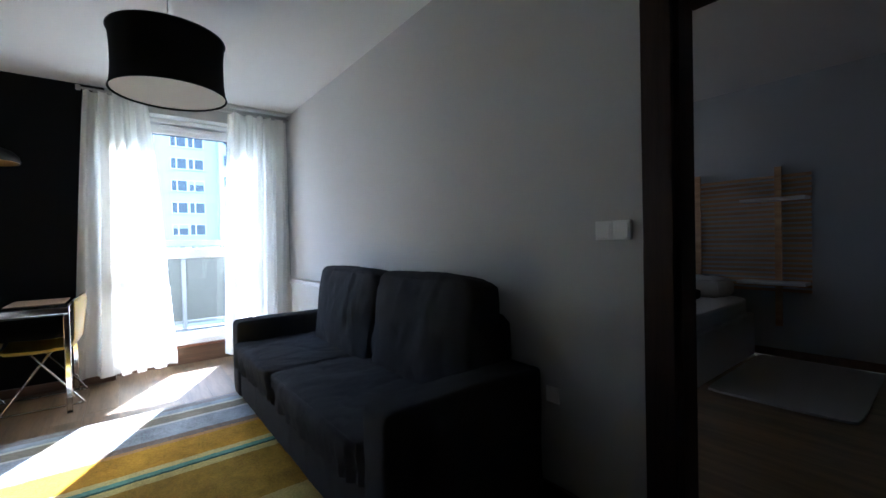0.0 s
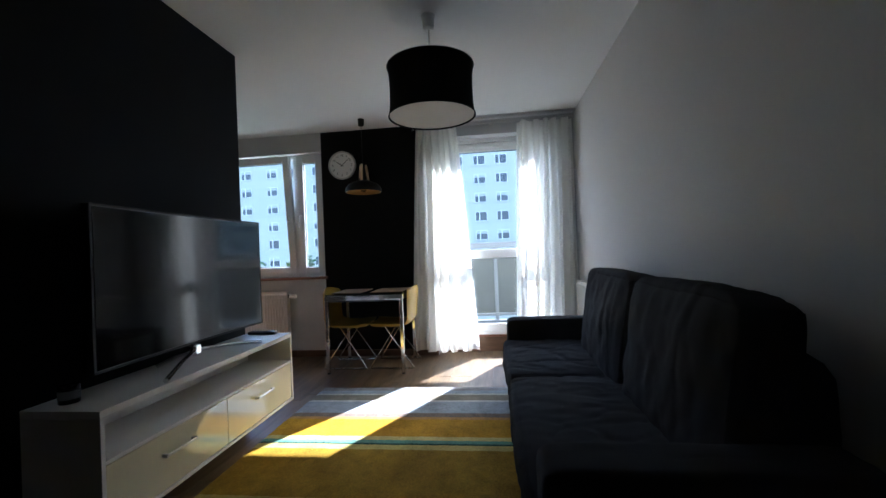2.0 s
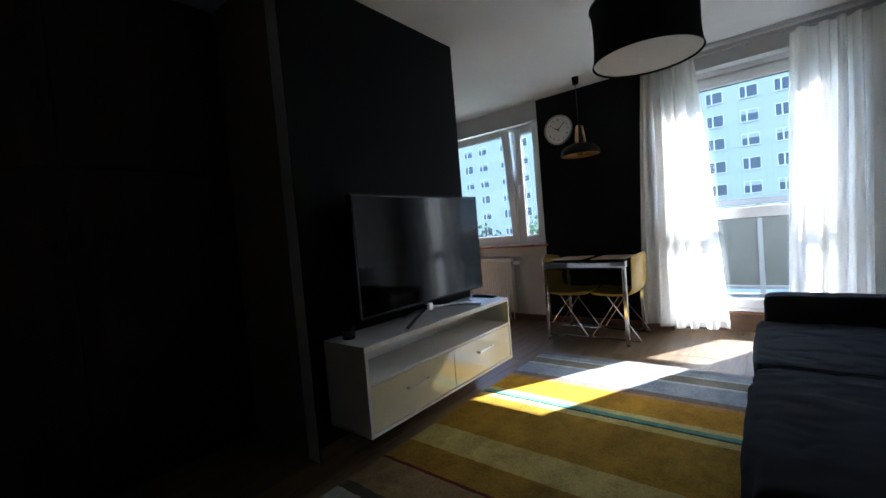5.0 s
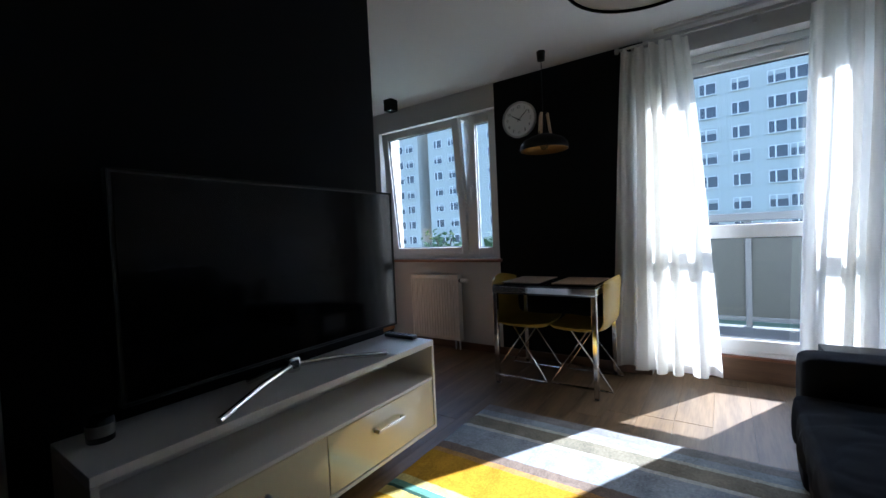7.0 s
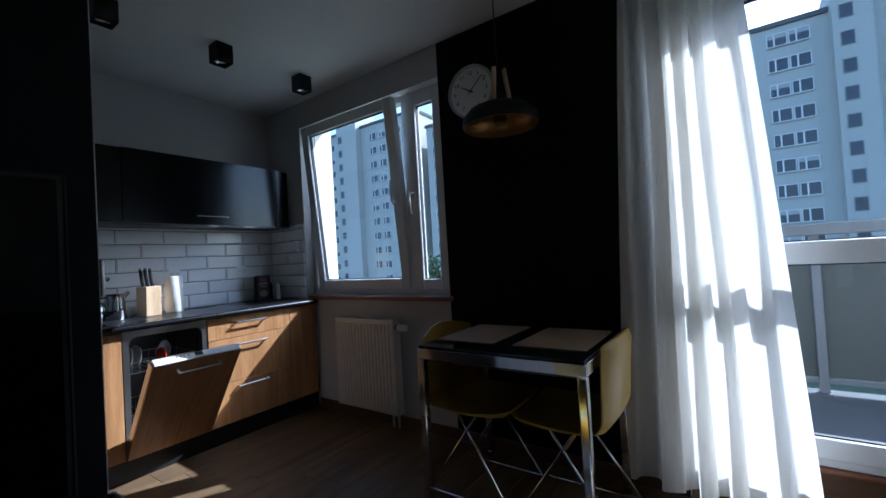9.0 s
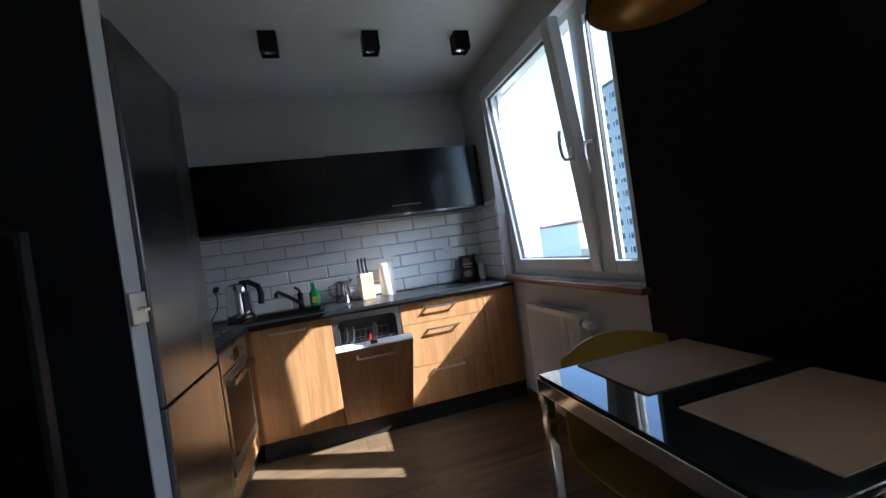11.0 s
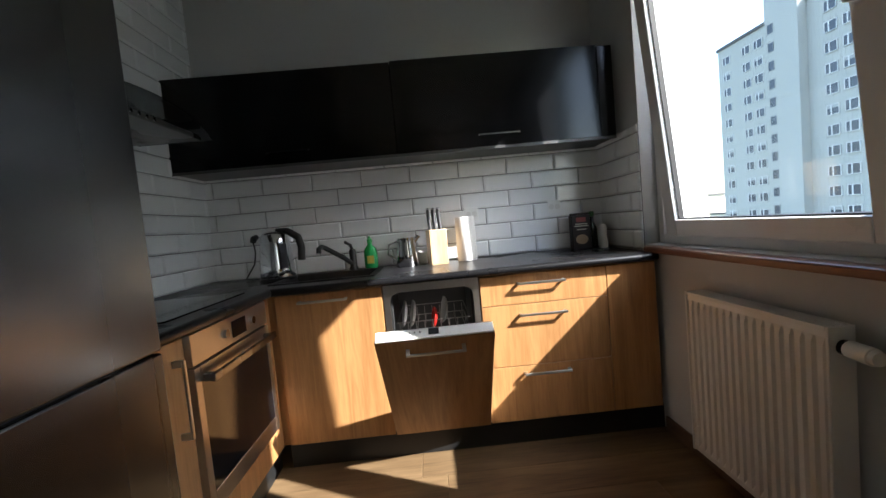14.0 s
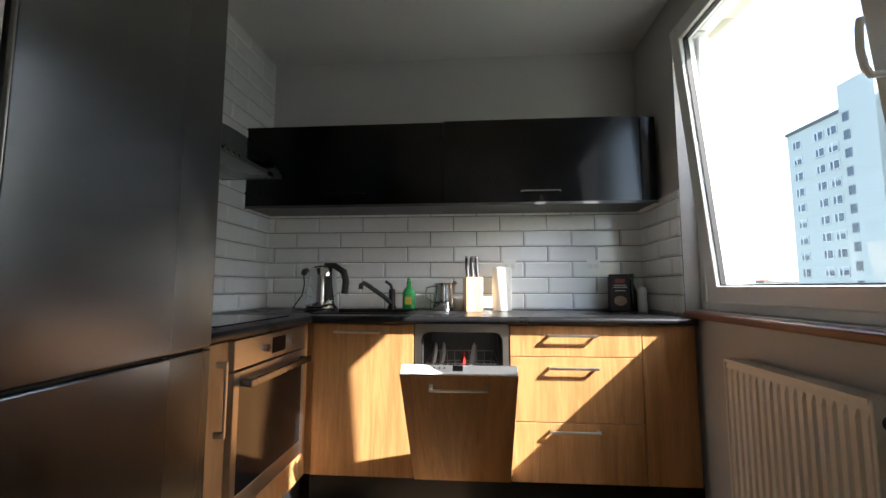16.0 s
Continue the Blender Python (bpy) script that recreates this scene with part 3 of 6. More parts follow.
def sofa():
    x0, x1, y0, y1, arm = 1.295, 2.10, 1.385, 3.71, 0.165
    c = Vector(((x0 + x1) / 2, (y0 + y1) / 2, 0))
    s = thing("sofa", tuple(c), "dark charcoal cloth two-seat sofa with loose cushions", "sofa")
    def off(f):
        def build(bm):
            f(bm)
            for v in bm.verts:
                v.co -= c
        return build
    part(s, "base", [SOFAF], off(lambda bm: soft(bm, x0 + 0.012, x1 - 0.01, y0 + 0.05, y1 - 0.05, 0.03, 0.33, 30, 0.0, 0.004, 16, folds=0.002)))
    for a, sd in ((y0, 3), (y1 - arm, 7)):
        part(s, "armrest", [SOFAF], off(lambda bm, a=a, sd=sd: soft(bm, x0, x1, a, a + arm, 0.03, 0.605, 26, 0.003, 0.004, 18, sd, folds=0.0015)))
    part(s, "backrest", [SOFAF], off(lambda bm: soft(bm, x1 - 0.15, x1 - 0.005, y0 + arm - 0.005, y1 - arm + 0.005, 0.06, 0.82, 14, 0.004, 0.005, 14, 11)))
    ym, yb = 2.65, 2.435
    def seat(a, b, sd):
        """A seat cushion whose cover hangs in small gathers over the front."""
        def build(bm):
            soft(bm, x0 - 0.03, x1 - 0.16, a, b, 0.27, 0.455, 64, 0.014, 0.007, 15, sd, scale=6, folds=0.010)
            for v in bm.verts:
                low = max(0.0, min(1.0, (0.43 - v.co.z) / 0.10))
                front = max(0.0, min(1.0, (x0 + 0.05 - v.co.x) / 0.06))
                w = noise.noise(Vector((v.co.y * 24 + sd, v.co.z * 2.5, sd)))
                v.co.x += 0.030 * front * low * w + 0.012 * front * low * low
        return off(build)
    part(s, "seat_cushion", [SOFAF], seat(y0 + arm - 0.002, ym + 0.004, 17))
    part(s, "seat_cushion", [SOFAF], seat(ym - 0.004, y1 - arm + 0.002, 23))
    for a, b, sd in ((1.54, yb - 0.004, 31), (yb + 0.004, 3.335, 37)):
        def back(bm, a=a, b=b, sd=sd):
            soft(bm, -0.095, 0.095, a, b, -0.02, 0.555, 44, 0.026, 0.010, 7, sd, scale=5, folds=0.007)
            bmesh.ops.transform(bm, matrix=pose(1.868, 0, 0.43, 0, 9, 0), verts=bm.verts)
        part(s, "back_cushion", [SOFAF], off(back))
    for a in (-0.34, 0.34):
        for b in (-1.05, 1.05):
            part(s, "foot", [PLASTB], boxes((a - 0.02, a + 0.02, b - 0.02, b + 0.02, 0, 0.04)))


sofa()

RUG_STOPS = [(1.36, (0.30, 0.30, 0.26)), (1.50, (0.06, 0.055, 0.045)), (1.56, (0.19, 0.13, 0.06)), (1.79, (0.09, 0.02, 0.015)), (1.815, (0.21, 0.125, 0.015)), (2.0, (0.36, 0.28, 0.085)),
             (2.215, (0.25, 0.148, 0.012)), (2.69, (0.42, 0.34, 0.11)), (2.752, (0.03, 0.07, 0.055)), (2.775, (0.12, 0.25, 0.20)), (2.815, (0.50, 0.42, 0.16)), (2.86, (0.40, 0.215, 0.013)),
             (3.12, (0.36, 0.20, 0.07)), (3.165, (0.17, 0.13, 0.105)), (3.235, (0.27, 0.30, 0.33)), (3.445, (0.46, 0.46, 0.42)), (3.475, (0.20, 0.18, 0.135)), (3.60, (0.44, 0.44, 0.38)), (3.625, (0.27, 0.31, 0.34)), (3.70, (0.22, 0.215, 0.21))]
RUG = striped("striped wool pile", RUG_STOPS)


def rug(bm, x0=-0.29, x1=1.40, y0=1.37, y1=3.79, h=0.012, nx=60, ny=90):
    """A pile rug with a slightly wavy surface and edge."""
    top = [[None] * (ny + 1) for _ in range(nx + 1)]
    low = [[None] * (ny + 1) for _ in range(nx + 1)]
    for i in range(nx + 1):
        for j in range(ny + 1):
            x, y = x0 + (x1 - x0) * i / nx, y0 + (y1 - y0) * j / ny
            edge = min(i, nx - i, j, ny - j)
            wx = 0.006 * noise.noise(Vector((x * 3, y * 3, 0))) if edge == 0 else 0
            z = h * (0.55 if edge == 0 else 1) + 0.0016 * noise.noise(Vector((x * 11, y * 11, 4)))
            top[i][j] = bm.verts.new((x + wx, y + wx, z))
            if edge == 0:
                low[i][j] = bm.verts.new((x + wx, y + wx, 0.001))
    for i in range(nx):
        for j in range(ny):
            bm.faces.new((top[i][j], top[i + 1][j], top[i + 1][j + 1], top[i][j + 1])).smooth = True
    for i in range(nx):
        for j in (0, ny):
            bm.faces.new((top[i][j], top[i + 1][j], low[i + 1][j], low[i][j]))
    for j in range(ny):
        for i in (0, nx):
            bm.faces.new((top[i][j], top[i][j + 1], low[i][j + 1], low[i][j]))


solid("rug", [RUG], rug, "wool rug with yellow, grey and blue stripes", "rug")


def bar_handle(bm, x, y0, y1, z, out=0.03, w=0.011, axis="y"):
    """A flat bar handle standing off a front that faces +x."""
    box(bm, x + out - 0.006, x + out, y0, y1, z - w / 2, z + w / 2, r=0.002)
    for y in (y0, y1 - 0.012):
        box(bm, x - 0.001, x + out, y, y + 0.012, z - w / 2, z + w / 2, r=0.002)


def tv_stand():
    x0, x1, y0, y1, z0, z1 = TV, -0.21, 1.67, 3.07, 0.17, 0.63
    t = thing("tv_cabinet", (0, 0, 0), "white wall-hung television cabinet with two cream gloss drawers", "cabinet")
    part(t, "carcass", [WLACQ], boxes((x0, x1, y0, y1, z1 - 0.028, z1), (x0, x1, y0, y1, z0, z0 + 0.016), (x0, x1, y0, y0 + 0.018, z0 + 0.017, z1 - 0.029), (x0, x1, y1 - 0.018, y1, z0 + 0.017, z1 - 0.029),
                                      (x0, x1 - 0.003, y0 + 0.019, y1 - 0.019, 0.427, 0.443), (x0, x0 + 0.012, y0 + 0.019, y1 - 0.019, z0 + 0.018, 0.426), (x0, x0 + 0.012, y0 + 0.019, y1 - 0.019, 0.4435, z1 - 0.029), r=0.0015))
    ym = (y0 + y1) / 2
    for a, b in ((y0 + 0.021, ym - 0.002), (ym + 0.002, y1 - 0.021)):
        part(t, "drawer", [CREAM], boxes((x1 - 0.025, x1 - 0.005, a, b, z0 + 0.019, 0.4235), r=0.0015))
        c = (a + b) / 2
        part(t, "handle", [SATIN], lambda bm, c=c: bar_handle(bm, x1 - 0.006, c - 0.09, c + 0.09, 0.335, 0.026, 0.014))


tv_stand()


def television():
    y0, y1, z0, z1, x = 1.785, 2.95, 0.725, 1.397, -0.364
    t = thing("television", (x, (y0 + y1) / 2, 0.63), "large black curved flat-screen television on a chrome stand", "television")
    h0, h1, w = z0 - 0.63, z1 - 0.63, (y1 - y0) / 2
    def bent(front, back, ins, mi=0, n=48):
        def build(bm):
            cols = []
            for i in range(n + 1):
                y = -(w - ins) + 2 * (w - ins) * i / n
                dx = 0.012 * (y / w) ** 2
                cols.append([bm.verts.new((dx + front, y, h0 + ins)), bm.verts.new((dx + front, y, h1 - ins)), bm.verts.new((dx + back, y, h1 - ins)), bm.verts.new((dx + back, y, h0 + ins))])
            for a, b in zip(cols, cols[1:]):
                for k in range(4):
                    bm.faces.new((a[k], b[k], b[(k + 1) % 4], a[(k + 1) % 4]))
            bm.faces.new(cols[0]); bm.faces.new(list(reversed(cols[-1])))
            for f in bm.faces:
                f.smooth = True
        return build
    part(t, "body", [PLASTB], bent(0.0, -0.035, 0.0))
    part(t, "screen", [TVS], bent(0.0025, 0.0, 0.012))
    def edge(bm):
        pts = []
        for i in range(25):
            y = -w + 2 * w * i / 24
            pts.append((0.012 * (y / w) ** 2, y, h0 + 0.004))
        tube(bm, pts, 0.006, 6)
        tube(bm, [(p[0], p[1], h1 - 0.002) for p in pts], 0.0035, 6)
        for s in (-1, 1):
            tube(bm, [(0.012, s * w, h0), (0.012, s * w, h1)], 0.0035, 6)
    part(t, "bezel", [LAMPB], edge)
    def legs(bm):
        hub = Vector((0.005, -0.03, 0.06))
        box(bm, -0.025, 0.022, -0.055, 0.0, 0.03, 0.09, r=0.012, seg=3)
        for end in ((0.14, -0.377, 0.0125), (0.12, 0.363, 0.0125), (-0.12, 0.06, 0.0125), (-0.11, -0.14, 0.0125)):
            e = Vector(end)
            mid = hub.lerp(e, 0.5) + Vector((0, 0, 0.008))
            tube(bm, [hub, mid, e], 0.0115, 10)
            tube(bm, [e, e + (e - hub).normalized() * 0.012], 0.0112, 10)
    part(t, "stand", [CHROME], legs, "chrome spread-leg stand")


television()


def remote(bm):
    box(bm, -0.5, -0.3, 3.01, 3.055, 0.6305, 0.651, r=0.006, seg=2)
    for i in range(5):
        for j in range(2):
            box(bm, -0.48 + i * 0.032, -0.462 + i * 0.032, 3.018 + j * 0.017, 3.028 + j * 0.017, 0.6505, 0.6535, r=0.001, mi=1)


solid("remote_control", [PLASTB, RUBBER], remote, "black remote control lying on the television cabinet", "remote control")


def candle(bm):
    lathe(bm, [(0.032, 0.6305), (0.034, 0.635), (0.034, 0.70), (0.031, 0.702), (0.029, 0.70), (0.029, 0.66)], -0.43, 1.755, 24, 0)
    lathe(bm, [(0.0285, 0.6601), (0.0285, 0.672)], -0.43, 1.755, 24, 1)
    lathe(bm, [(0.0345, 0.648), (0.0345, 0.68)], -0.43, 1.755, 24, 1, cap0=False, cap1=False)


solid("candle_glass", [SCREEN, GROUT], candle, "small dark candle glass on the television cabinet", "candle")


def side_table():
    t = thing("side_table", (1.78, 4.09, 0), "dark grey square side table beside the sofa", "table")
    part(t, "top", [LAMPB], boxes((-0.32, 0.31, -0.23, 0.24, 0.44, 0.49), r=0.004, seg=2))
    for a in (-0.295, 0.285):
        for b in (-0.205, 0.215):
            part(t, "leg", [LAMPB], boxes((a - 0.023, a + 0.023, b - 0.023, b + 0.023, 0, 0.44), r=0.003))


side_table()


def drum_lamp():
    t = thing("pendant_lamp", (0.875, 2.83, C), "black cloth drum pendant lamp with white lining", "lamp")
    z0, z1, r = 1.975 - C, 2.275 - C, 0.252
    prof = [(r * (1 + 0.045 * abs(2 * k / 10 - 1) ** 3), z0 + (z1 - z0) * k / 10) for k in range(11)]
    part(t, "shade", [SHADEB], lambda bm: (lathe(bm, prof, 0, 0, 64, cap0=False, cap1=False), lathe(bm, [(p[0] - 0.003, p[1]) for p in prof], 0, 0, 64, cap0=False, cap1=False)))
    part(t, "diffuser", [SHADEI], lambda bm: lathe(bm, [(r * 1.045 - 0.006, z0 + 0.006), (r * 1.045 - 0.006, z0 + 0.01)], 0, 0, 64), "white round diffuser")
    for z in (z0, z1):
        part(t, "trim", [SHADEB], lambda bm, z=z: tube(bm, [((r * 1.045) * math.cos(a), (r * 1.045) * math.sin(a), z) for a in [2 * math.pi * k / 64 for k in range(64)]], 0.0035, 6, True))
    part(t, "cord", [PLASTW], lambda bm: tube(bm, [(0, 0, z1 - 0.1), (0, 0, -0.07)], 0.004))
    part(t, "ceiling_cup", [PLASTW], lambda bm: lathe(bm, [(0.02, -0.085), (0.034, -0.075), (0.036, -0.02), (0.045, -0.0005)], 0, 0, 24))


drum_lamp()


def table_pendant():
    t = thing("pendant_lamp", (-0.115, 4.55, C), "black metal pendant lamp with wooden arms and gold inside", "lamp")
    z = 1.815 - C
    outer = [(0.188, z), (0.19, z + 0.015), (0.182, z + 0.05), (0.15, z + 0.085), (0.09, z + 0.11), (0.045, z + 0.125), (0.038, z + 0.15)]
    part(t, "shade", [LAMPB, GOLD], lambda bm: (lathe(bm, outer, 0, 0, 48, 0, cap0=False), lathe(bm, [(max(r - 0.005, 0.01), q - 0.002) for r, q in outer[:-1]], 0, 0, 48, 1, cap0=False, cap1=True)))
    part(t, "bulb", [CLEAR], lambda bm: lathe(bm, [(0.004, z + 0.0), (0.025, z + 0.008), (0.036, z + 0.035), (0.028, z + 0.065), (0.016, z + 0.09), (0.014, z + 0.1)], 0, 0, 20))
    def arms(bm):
        for k in range(3):
            a = 0.5 + 2 * math.pi * k / 3
            c, s = math.cos(a), math.sin(a)
            tube(bm, [(0.055 * c, 0.055 * s, z + 0.115), (0.032 * c, 0.032 * s, z + 0.29)], 0.0125, 8)
    part(t, "arm", [PALEW], arms)
    part(t, "socket", [LAMPB], lambda bm: lathe(bm, [(0.018, z + 0.12), (0.02, z + 0.2), (0.014, z + 0.28), (0.035, z + 0.285), (0.035, z + 0.293), (0.006, z + 0.3)], 0, 0, 20))
    part(t, "cord", [PLASTB], lambda bm: tube(bm, [(0, 0, z + 0.3), (0, 0, -0.05)], 0.0035))
    part(t, "ceiling_cup", [LAMPB], lambda bm: lathe(bm, [(0.008, -0.075), (0.03, -0.07), (0.034, -0.0005)], 0, 0, 20))


table_pendant()


def text_mesh(body, size, m, mt, depth=0.001):
    cu = bpy.data.curves.new("writing", "FONT")
    cu.body, cu.size, cu.extrude, cu.align_x, cu.align_y = body, size, depth, "CENTER", "CENTER"
    ob = new("writing", cu)
    me = bpy.data.meshes.new_from_object(ob)
    bpy.data.objects.remove(ob)
    me.transform(m)
    me.materials.append(mt)
    return me


def wall_clock():
    t = thing("wall_clock", (-0.458, N - 0.004, 2.19), "round white wall clock with black numerals", "clock")
    R = 0.158
    turn = Matrix.Rotation(radians(90), 4, "X")
    def spun(f):
        def build(bm):
            f(bm)
            bmesh.ops.transform(bm, matrix=turn, verts=bm.verts)
        return build
    part(t, "rim", [SATIN], spun(lambda bm: lathe(bm, [(R, 0), (R + 0.004, 0.012), (R + 0.002, 0.036), (R - 0.006, 0.04), (R - 0.012, 0.03), (R - 0.012, 0.02)], 0, 0, 64)))
    part(t, "face", [PLASTW], spun(lambda bm: lathe(bm, [(R - 0.013, 0.001), (R - 0.013, 0.024)], 0, 0, 64)))
    for h in range(1, 13):
        a = radians(90 - 30 * h)
        me = text_mesh(str(h), 0.036, turn @ Matrix.Translation((0.112 * math.cos(a), 0.112 * math.sin(a), 0.0255)), PLASTB, 0.0006)
        o = new("numeral", me)
        o.parent = t
    def hand(deg, length, w):
        a = radians(90 - deg)
        d, s = Vector((math.cos(a), math.sin(a), 0)), Vector((-math.sin(a), math.cos(a), 0))
        def f(bm):
            q = [-0.02 * d + w * s, -0.02 * d - w * s, length * d - 0.6 * w * s, length * d + 0.6 * w * s]
            lo = [bm.verts.new(p + Vector((0, 0, 0.028))) for p in q]
            hi = [bm.verts.new(p + Vector((0, 0, 0.0295))) for p in q]
            bm.faces.new(lo); bm.faces.new(hi)
            for k in range(4):
                bm.faces.new((lo[k], lo[(k + 1) % 4], hi[(k + 1) % 4], hi[k]))
        return spun(f)
    part(t, "hour_hand", [PLASTB], hand(302, 0.075, 0.005))
    part(t, "minute_hand", [PLASTB], hand(48, 0.115, 0.0035))


wall_clock()


# curtains
def curtain(name, tx0, tx1, bx0, bx1, y, z0, z1, folds, seed, label):
    def build(bm, nu=190, nv=44):
        rnd = random.Random(seed)
        ph = [rnd.uniform(0, 6.28) for _ in range(4)]
        grid = []
        for j in range(nv + 1):
            v = j / nv
            row = []
            for i in range(nu + 1):
                u = i / nu
                spread = v ** 0.85
                x0, x1 = tx0 + (bx0 - tx0) * spread, tx1 + (bx1 - tx1) * spread
                uu = u + 0.03 * math.sin(9 * u + ph[0]) + 0.05 * noise.noise(Vector((u * 3, v * 1.5, seed)))
                amp = (0.046 + 0.012 * v) * (0.75 + 0.45 * noise.noise(Vector((u * 5, v * 1.2, seed + 5))))
                s = math.sin(2 * math.pi * folds * uu + ph[2] + 0.5 * math.sin(3 * v + ph[3]))
                s2 = math.sin(2 * math.pi * folds * 2.6 * uu + ph[1])
                yy = min(0.07, amp * (s + 0.38 * math.sin(3.7 * math.pi * folds * uu + ph[3])) + 0.008 * s2 * max(0, 1 - 6 * v) + 0.006 * noise.noise(Vector((u * 9, v * 6, seed)))) + y
                turn = 2 * math.pi * folds * uu + ph[2] + 0.5 * math.sin(3 * v + ph[3])
                xx = x0 + (x1 - x0) * u - 0.8 * (x1 - x0) / (2 * math.pi * folds) * math.sin(2 * turn) * min(1.0, 8 * u, 8 * (1 - u))
                hem = (0.006 * math.sin(7 * u + ph[0]) + 0.006 * noise.noise(Vector((u * 12, 0, seed)))) * v ** 6
                row.append(bm.verts.new((xx, yy, z1 + (z0 - z1) * v + hem)))
            grid.append(row)
        for a, b in zip(grid, grid[1:]):
            for i in range(nu):
                bm.faces.new((a[i], a[i + 1], b[i + 1], b[i])).smooth = True
    ob = solid(name, [CURT], build, label, "curtain", "curtains at the balcony door")
    return ob


curtain("curtain", 0.425, 0.865, 0.30, 1.03, 4.815, 0.065, 2.52, 5.2, 3, "white linen curtain drawn beside the balcony door")
curtain("curtain", 1.53, 2.105, 1.435, 2.105, 4.815, 0.075, 2.52, 5.4, 8, "white linen curtain drawn beside the balcony door")


def rail(bm):
    tube(bm, [(0.40, 4.82, 2.535), (2.125, 4.82, 2.535)], 0.010, 10)
    lathe(bm, [(0.016, 2.515), (0.018, 2.535), (0.016, 2.555)], 0.395, 4.82, 12)
    for x in (0.5, 1.25, 2.05):
        box(bm, x - 0.008, x + 0.008, 4.82, N - 0.003, 2.53, 2.547)
        box(bm, x - 0.015, x + 0.015, N - 0.012, N - 0.0035, 2.505, 2.565, r=0.002)
    box(bm, 0.66, 2.128, 4.735, 4.775, C - 0.022, C - 0.0005, r=0.002)


solid("curtain_rail", [SATIN], rail, "grey metal curtain rail under the ceiling", "curtain rail")


def radiator(name, at, width, height, rz, label, valve=1):
    """A steel panel radiator whose front faces -y in its own space."""
    t = thing(name, at, label, "radiator", "radiators", rz)
    n = int(width / 0.0335)
    def panel(bm):
        w = width / 2
        prof = []
        for k in range(n * 4 + 1):
            x = -w + 0.012 + (2 * w - 0.024) * k / (n * 4)
            prof.append((x, -0.085 + (0.014 if k % 4 in (0,) else 0.0)))
        zs = [(0.10, 0.008), (0.125, 0), (0.155, 1), (height - 0.055, 1), (height - 0.03, 0), (height - 0.004, 0.008)]
        rows = []
        for z, f in zs:
            rows.append([bm.verts.new((x, (-0.085 + (y + 0.085) * f) if f in (0, 1) else -0.079, z)) for x, y in prof])
        for a, b in zip(rows, rows[1:]):
            for i in range(len(prof) - 1):
                bm.faces.new((a[i], a[i + 1], b[i + 1], b[i]))
        box(bm, -w, -w + 0.011, -0.088, -0.012, 0.1, height, r=0.002)
        box(bm, w - 0.011, w, -0.088, -0.012, 0.1, height, r=0.002)
        box(bm, -w + 0.012, w - 0.012, -0.03, -0.018, 0.1, height - 0.006)
    part(t, "panel", [RADW], panel)
    def grille(bm):
        w = width / 2
        box(bm, -w + 0.012, w - 0.012, -0.088, -0.083, height - 0.012, height)
        box(bm, -w + 0.012, w - 0.012, -0.018, -0.013, height - 0.012, height)
        m = int(width / 0.016)
        for k in range(m):
            x = -w + 0.014 + (2 * w - 0.03) * k / m
            box(bm, x, x + 0.008, -0.083, -0.018, height - 0.008, height - 0.001)
        for y in (-0.065, -0.05, -0.035):
            box(bm, -w + 0.012, w - 0.012, y, y + 0.003, height - 0.007, height - 0.002)
    part(t, "grille", [RADW], grille)
    s, w = valve, width / 2
    def tap(bm):
        zz = height - 0.055
        tube(bm, [(s * w, -0.05, zz), (s * (w + 0.02), -0.05, zz)], 0.02, 14, mi=1)
        tube(bm, [(s * (w + 0.02), -0.05, zz), (s * (w + 0.05), -0.055, zz), (s * (w + 0.085), -0.06, zz)], 0.023, 14)
        tube(bm, [(s * (w + 0.085), -0.06, zz), (s * (w + 0.1), -0.062, zz)], 0.018, 14)
    part(t, "valve", [PLASTW, LAMPB], tap, "white thermostat valve")
    for q in (0.03, 0.08):
        part(t, "pipe", [RADW], lambda bm, q=q: tube(bm, [(s * (w - q), -0.04, 0.1), (s * (w - q), -0.04, 0.0)], 0.009, 8))
    return t


radiator("radiator", (-1.455, N - 0.004, 0), 0.60, 0.765, 0, "white ribbed steel radiator under the kitchen window")
radiator("radiator", (E - 0.004, 4.2, 0), 0.80, 0.81, -90, "white ribbed steel radiator behind the curtain", -1)


# dining corner
def dining_table():
    x0, x1, y0, y1 = -0.445, 0.335, 4.19, 4.82
    t = thing("dining_table", ((x0 + x1) / 2, (y0 + y1) / 2, 0), "small dark glass dining table with chrome legs", "table")
    w, d = (x1 - x0) / 2, (y1 - y0) / 2
    part(t, "top", [TTOP], boxes((-w + 0.006, w - 0.006, -d + 0.006, d - 0.006, 0.761, 0.773), r=0.002))
    part(t, "frame", [CHROME], boxes((-w, w, -d, -d + 0.022, 0.713, 0.761), (-w, w, d - 0.022, d, 0.713, 0.761), (-w, -w + 0.022, -d + 0.0225, d - 0.0225, 0.713, 0.761), (w - 0.022, w, -d + 0.0225, d - 0.0225, 0.713, 0.761), r=0.003, seg=2))
    part(t, "apron", [TTOP], boxes((-w + 0.03, w - 0.03, -d + 0.03, d - 0.03, 0.695, 0.759), r=0.003))
    for a in (-w + 0.018, w - 0.018):
        for b in (-d + 0.018, d - 0.018):
            part(t, "leg", [CHROME], boxes((a - 0.018, a + 0.018, b - 0.018, b + 0.018, 0.012, 0.7125), r=0.006, seg=3))
            part(t, "foot", [PLASTB], boxes((a - 0.016, a + 0.016, b - 0.016, b + 0.016, 0.0, 0.012), r=0.003))


